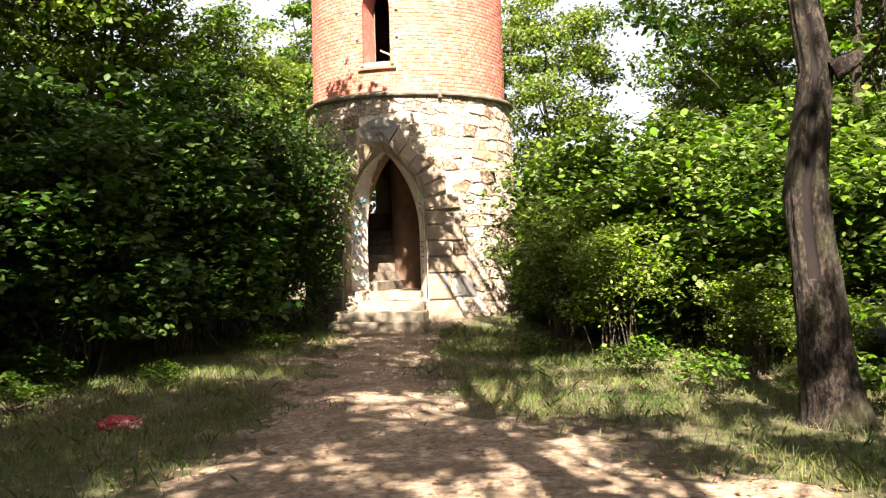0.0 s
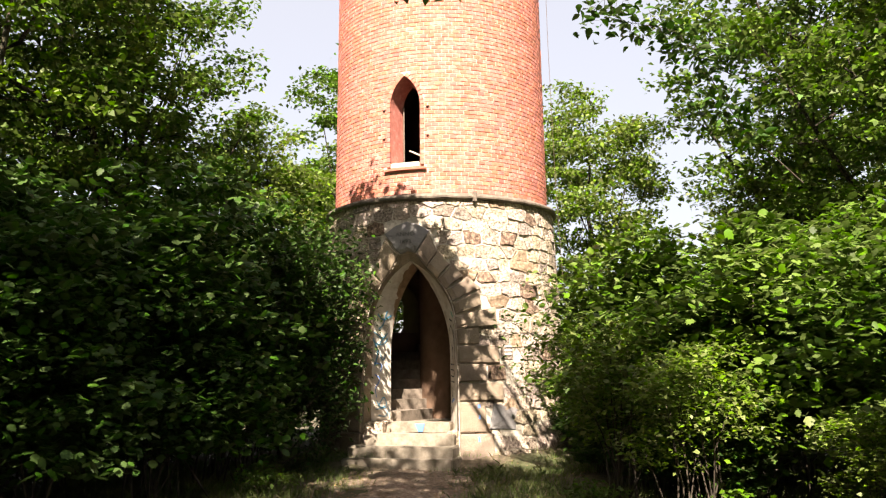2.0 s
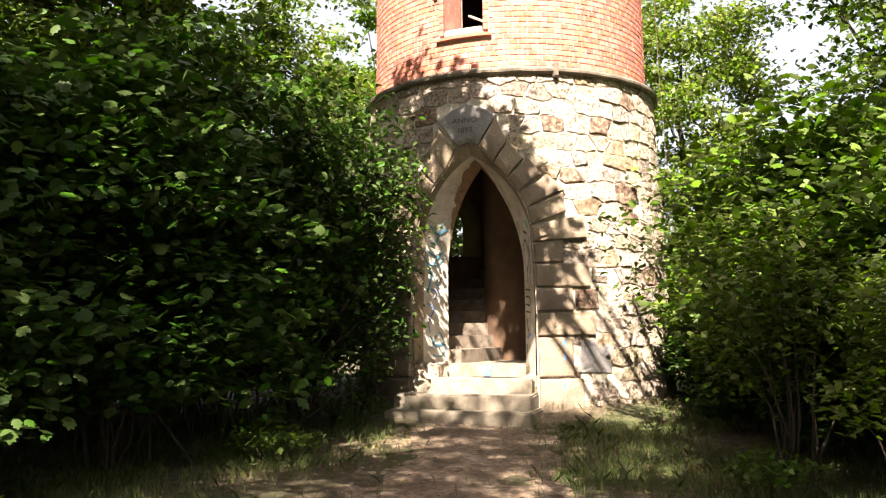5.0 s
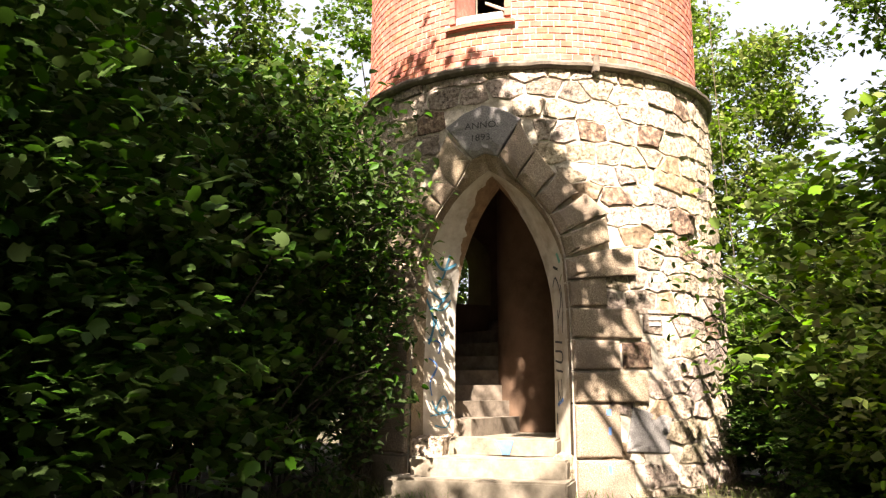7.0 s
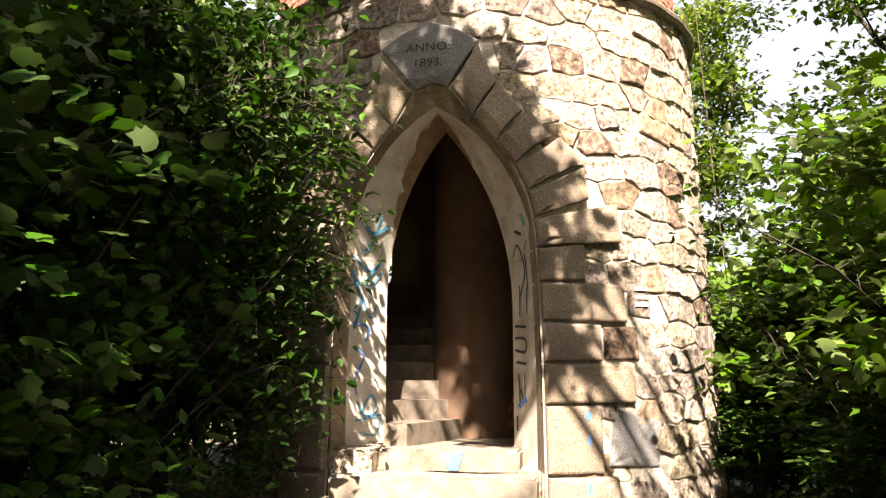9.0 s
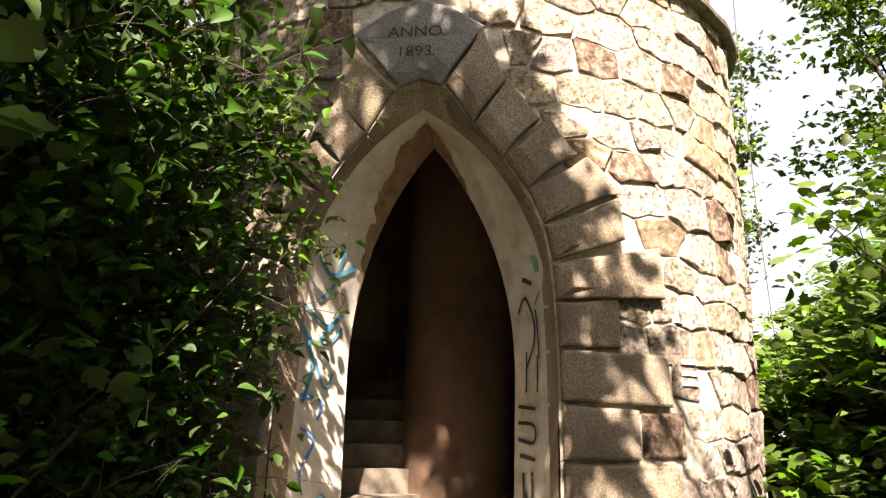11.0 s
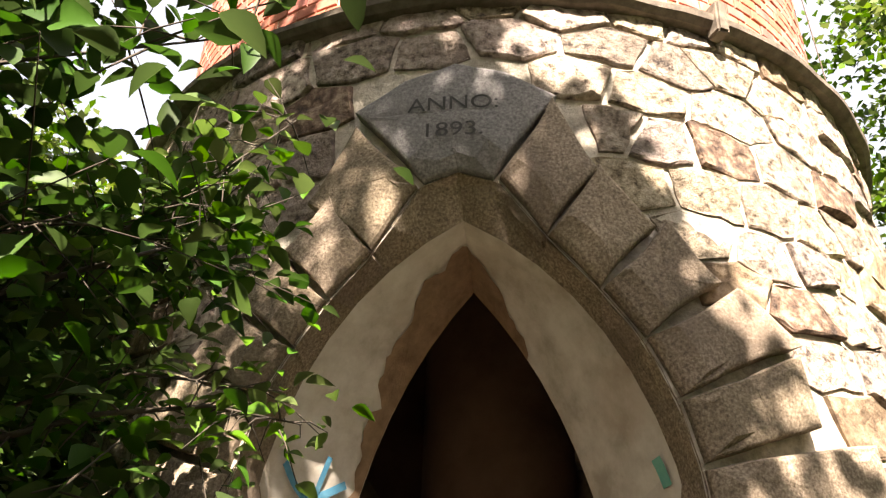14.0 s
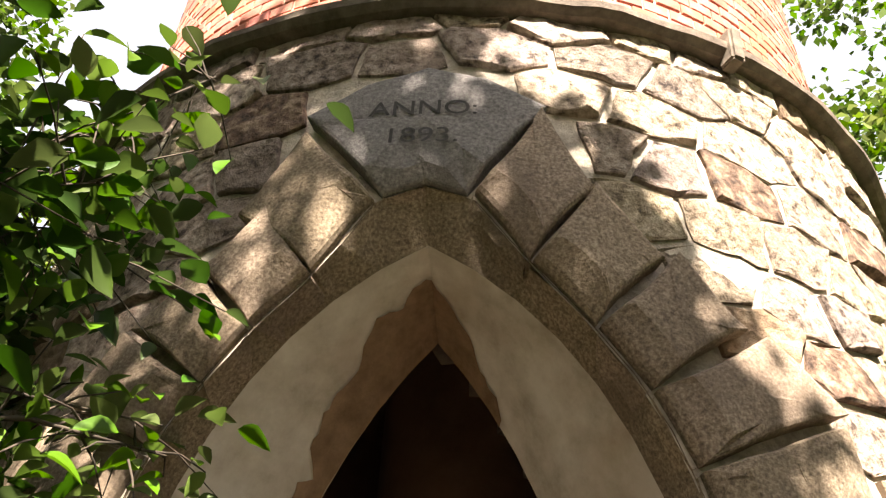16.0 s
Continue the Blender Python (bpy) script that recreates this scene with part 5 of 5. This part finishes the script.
for moves, wdt, mat in [([(0.15, 2.62), (0.45, 2.52), (0.8, 2.60)], 0.05, M_TEAL), ([(0.55, 2.68), (0.5, 2.45), (0.3, 2.35)], 0.04, M_TEAL), ([(0.1, 2.3), (0.5, 2.2), (0.75, 2.28), (0.4, 2.1)], 0.035, M_TEAL),
                        ([(0.12, 1.75), (0.5, 1.72), (0.45, 1.6)], 0.035, M_BLUE), ([(0.15, 1.55), (0.4, 1.48), (0.3, 1.36)], 0.03, M_BLUE), ([(0.35, 1.98), (0.55, 1.8), (0.7, 1.9)], 0.03, M_TEAL),
                        ([(0.25, 1.10), (0.45, 0.98), (0.75, 1.02), (0.6, 1.15), (0.35, 1.0)], 0.03, M_TEAL), ([(0.2, 0.94), (0.85, 0.98)], 0.025, M_TEAL), ([(0.35, 0.84), (0.7, 0.82), (0.85, 0.95)], 0.025, M_TEAL),
                        ([(0.05, 2.2), (0.3, 1.95), (0.15, 1.7)], 0.05, M_TEAL), ([(0.2, 2.1), (0.55, 2.08), (0.8, 2.2)], 0.03, M_TEAL), ([(0.4, 1.45), (0.2, 1.3), (0.25, 1.15)], 0.026, M_BLUE), ([(0.45, 2.42), (0.75, 2.4), (0.6, 2.25)], 0.012, M_LEAF_YELLOW)]:
    scribble(-1, moves, wdt, mat)
for moves, wdt, mat in [([(0.75, 2.30), (0.5, 2.38), (0.35, 2.15), (0.6, 1.95)], 0.022, M_BLACK), ([(0.3, 2.3), (0.25, 2.0)], 0.02, M_BLACK), ([(0.6, 2.05), (0.62, 1.8)], 0.022, M_BLACK), ([(0.3, 2.02), (0.3, 1.8)], 0.02, M_BLACK),
                        ([(0.85, 1.72), (0.35, 1.70)], 0.025, M_BLACK), ([(0.85, 1.62), (0.4, 1.6), (0.4, 1.5), (0.85, 1.52)], 0.025, M_BLACK), ([(0.8, 1.42), (0.35, 1.40)], 0.025, M_BLACK),
                        ([(0.7, 1.32), (0.65, 1.05)], 0.03, M_BLACK), ([(0.65, 1.2), (0.45, 1.1), (0.45, 1.33)], 0.022, M_BLACK), ([(0.75, 1.06), (0.35, 1.12)], 0.04, M_BLUE), ([(0.8, 0.98), (0.78, 0.86)], 0.04, M_BLACK),
                        ([(0.15, 2.62), (0.12, 2.52)], 0.05, M_GREENP), ([(0.5, 2.5), (0.3, 2.46)], 0.03, M_CUT), ([(0.15, 2.4), (0.3, 2.33)], 0.02, M_LEAF_YELLOW)]:
    scribble(1, moves, wdt * 1.5, mat)

# blue marks on the threshold and the jamb blocks
n0 = Vector((math.sin(DOOR), -math.cos(DOOR), 0))
pv = [door_local(u, 1.992, z) for u, z in ((0.02, 0.705), (0.20, 0.705), (0.155, 0.565), (0.08, 0.565))]
piece("paint_mark", pv, [(0, 1, 2, 3)], M_BLUE, tower, "blue painted wedge on the threshold step")
for s0, z0, s1, z1, w in ((1.16, 1.03, 1.17, 0.86, 0.05), (1.17, 0.86, 1.15, 0.62, 0.03), (1.15, 0.50, 1.17, 0.24, 0.035)):
    pts = [(on(DOOR + (s0 + (s1 - s0) * k / 3) / 2.27, z0 + (z1 - z0) * k / 3, r_stone(z0) + 0.052), on(DOOR + s0 / 2.27, 0, 1) - on(0, 0, 0)) for k in range(4)]
    pts = [(p, (p - Vector((CX, CY, p.z))).normalized()) for p, _ in pts]
    stroke("paint_mark", pts, w, M_BLUE, tower, 0.006, "blue paint streak on a granite block")

# bricks laid bare at the pillar's foot
for k in range(4):
    for j in range(2):
        th = DOOR + radians(52 + 15 * j + (7 if k % 2 else 0))
        v, f = wedge(th, th + radians(14), 0.40, 0.456, SILL + 0.10 + 0.075 * k, SILL + 0.165 + 0.075 * k)
        piece("bare_brick", v, f, M_BRICK, tower)

# brick window: sill, rounded frame bricks, iron hooks and a loose lath inside
def at_win(x, z, out):
    return on(WIN_TH + x / r_brick(z), z, r_brick(z) + out)


def win_block(name, lo, hi, mat, label=""):
    return block(name, lo, hi, mat, tower, label, bev=0.012, rough=0.003, to=lambda x, o, z: at_win(x, z, o), seed=4)


win_block("window_sill", (-0.40, -0.25, 5.145), (0.40, 0.06, 5.20), M_BRICK, "projecting brick window sill")
win_block("window_sill", (-0.27, -0.35, 5.20), (0.27, 0.035, 5.30), M_MORTAR, "pale stone window sill slab")
for (x0, z0), (x1, z1) in zip(WIN_OUT, WIN_OUT[1:]):
    L = math.hypot(x1 - x0, z1 - z0)
    parts_n = max(1, int(L / 0.075))
    for k in range(parts_n):
        a, b = k / parts_n, (k + 0.9) / parts_n
        ax, az, bx, bz = x0 + (x1 - x0) * a, z0 + (z1 - z0) * a, x0 + (x1 - x0) * b, z0 + (z1 - z0) * b
        nx, nz = (-(z1 - z0) / L, (x1 - x0) / L)
        w = 0.068
        ring_pts = [(ax, az), (bx, bz), (bx + nx * w, bz + nz * w), (ax + nx * w, az + nz * w)]
        v = [at_win(x, z, -0.05) for x, z in ring_pts] + [at_win(x, z, 0.03) for x, z in ring_pts]
        piece("frame_brick", v, [(4, 5, 6, 7), (0, 1, 5, 4), (1, 2, 6, 5), (2, 3, 7, 6), (3, 0, 4, 7)], M_BRICK, win_reveal)
for x in (-0.42, 0.42):
    for z in (5.78, 6.32):
        win_block("iron_hook", (x - 0.03, -0.02, z - 0.012), (x + 0.03, 0.035, z + 0.012), M_IRON, "rusted iron shutter hook")
v, f = [], []
tube(v, f, [on(WIN_TH - 0.03, 5.62, 1.72), on(WIN_TH + 0.16, 5.46, 1.72)], [0.018, 0.018], 6)
piece("loose_lath", v, f, M_WOOD, tower, "loose pale lath leaning inside the window")
v, f = [], []
tube(v, f, [on(WIN_TH - 0.10, 5.3, 1.70), on(WIN_TH - 0.103, 6.45, 1.70)], [0.012, 0.012], 6)
piece("window_post", v, f, M_STAIR, tower, "remains of a wooden window frame")

# slack cable at the tower's flank
v, f = [], []
tube(v, f, [on(radians(76), 12.5, 2.22), on(radians(76), 8.0, 2.26), on(radians(75), 5.0, 2.34), on(radians(74), 3.4, 2.42), on(radians(72), 2.2, 2.5), on(radians(70), 1.2, 2.6)], [0.0045] * 6, 6)
tagged(piece("cable", v, f, M_IRON), "thin slack cable hanging down the tower's flank", "cable")



# ---- pieces of the tower's walls ----
rnd = random.Random(11)
rest_v, rest_f = [], []
near = 0
for poly in rubble_cells():
    n = len(poly)
    cx, cz = sum(p[0] for p in poly) / n, sum(p[1] for p in poly) / n
    if any(inside(s, cx, cz) for s in SLABS) or (abs(cx) < 0.84 and cz < 3.3) or (abs(cx) < 0.5 and cz < 3.75):
        continue
    bx = (cx + DOOR * 2.27 - BACK_TH * 2.27 + math.pi * 2.27) % (2 * math.pi * 2.27) - math.pi * 2.27
    if abs(bx) < 0.34 and 2.4 < cz < 3.5:
        continue
    made = stone_mesh(poly, rnd)
    if not made:
        continue
    v, f = made
    if -2.6 < cx < 3.0 and near < 300:
        near += 1
        pick = rnd.random()
        if 1.80 < cx < 2.45 and 3.3 < cz < 3.62:
            mat = M_OCHRE
        elif 1.36 < cx < 1.75 and 1.36 < cz < 1.75:
            mat = M_DARKSTONE
        else:
            mat = M_OCHRE if pick < 0.10 else M_DARKSTONE if pick > 0.96 else M_STONE
        piece("stone", v, f, mat, stone_wall)
    else:
        b = len(rest_v)
        rest_v.extend(v)
        rest_f.extend(tuple(i + b for i in q) for q in f)
piece("stone_rest", rest_v, rest_f, M_STONE_REST, stone_wall, "rubble stones round the far side", kind="stuff")

COURSE, HEAD = 0.0765, 0.1305
rest_v, rest_f = [], []
near = 0


def win_half(z):
    """Half width of the brick window with its frame at height z."""
    if z < 5.10 or z > 7.03:
        return 0.0
    best = 0.0
    for (x0, z0), (x1, z1) in zip(WIN_OUT, WIN_OUT[1:]):
        if min(z0, z1) <= z <= max(z0, z1) and z1 != z0:
            best = max(best, abs(x0 + (x1 - x0) * (z - z0) / (z1 - z0)))
    if z < 5.26:
        return 0.40
    return best + 0.075


row = 0
z = 4.725
while z < 13.35:
    r = r_brick(z)
    count = int(2 * math.pi * r / HEAD)
    wid = 2 * math.pi / count
    for k in range(count):
        t0 = -math.pi + wid * (k + (0.5 if row % 2 else 0)) + rnd.uniform(-0.0015, 0.0015)
        t1 = t0 + wid - 0.0095 / r
        zc = z + COURSE / 2
        wh = win_half(zc)
        if wh:
            a0 = ((t0 - WIN_TH + math.pi) % (2 * math.pi) - math.pi) * r
            a1 = a0 + (t1 - t0) * r
            if a1 > -wh and a0 < wh:
                if a0 < -wh - 0.025:
                    t1 = t0 + (-wh - a0) / r
                elif a1 > wh + 0.025:
                    t0 = t0 + (wh - a0) / r
                else:
                    continue
        z0, z1 = z + rnd.uniform(0, 0.002), z + COURSE - 0.010
        o = rnd.uniform(-0.002, 0.004)
        bev = 0.004
        v = [on(t, zz, r - 0.03) for t, zz in ((t0, z0), (t1, z0), (t1, z1), (t0, z1))]
        v += [on(t, zz, r + o - bev) for t, zz in ((t0, z0), (t1, z0), (t1, z1), (t0, z1))]
        v += [on(t, zz, r + o) for t, zz in ((t0 + bev / r, z0 + bev), (t1 - bev / r, z0 + bev), (t1 - bev / r, z1 - bev), (t0 + bev / r, z1 - bev))]
        f = [(a, (a + 1) % 4, 4 + (a + 1) % 4, 4 + a) for a in range(4)] + [(4 + a, 4 + (a + 1) % 4, 8 + (a + 1) % 4, 8 + a) for a in range(4)] + [(8, 9, 10, 11)]
        if near < 300 and z < 5.25 and radians(-62) < t0 < radians(48):
            near += 1
            piece("brick", v, f, M_BRICK, brick_wall)
        else:
            b = len(rest_v)
            rest_v.extend(v)
            rest_f.extend(tuple(i + b for i in q) for q in f)
    z += COURSE
    row += 1
piece("brick_rest", rest_v, rest_f, M_BRICK_REST, brick_wall, "red brick headers higher up the shaft", kind="stuff")
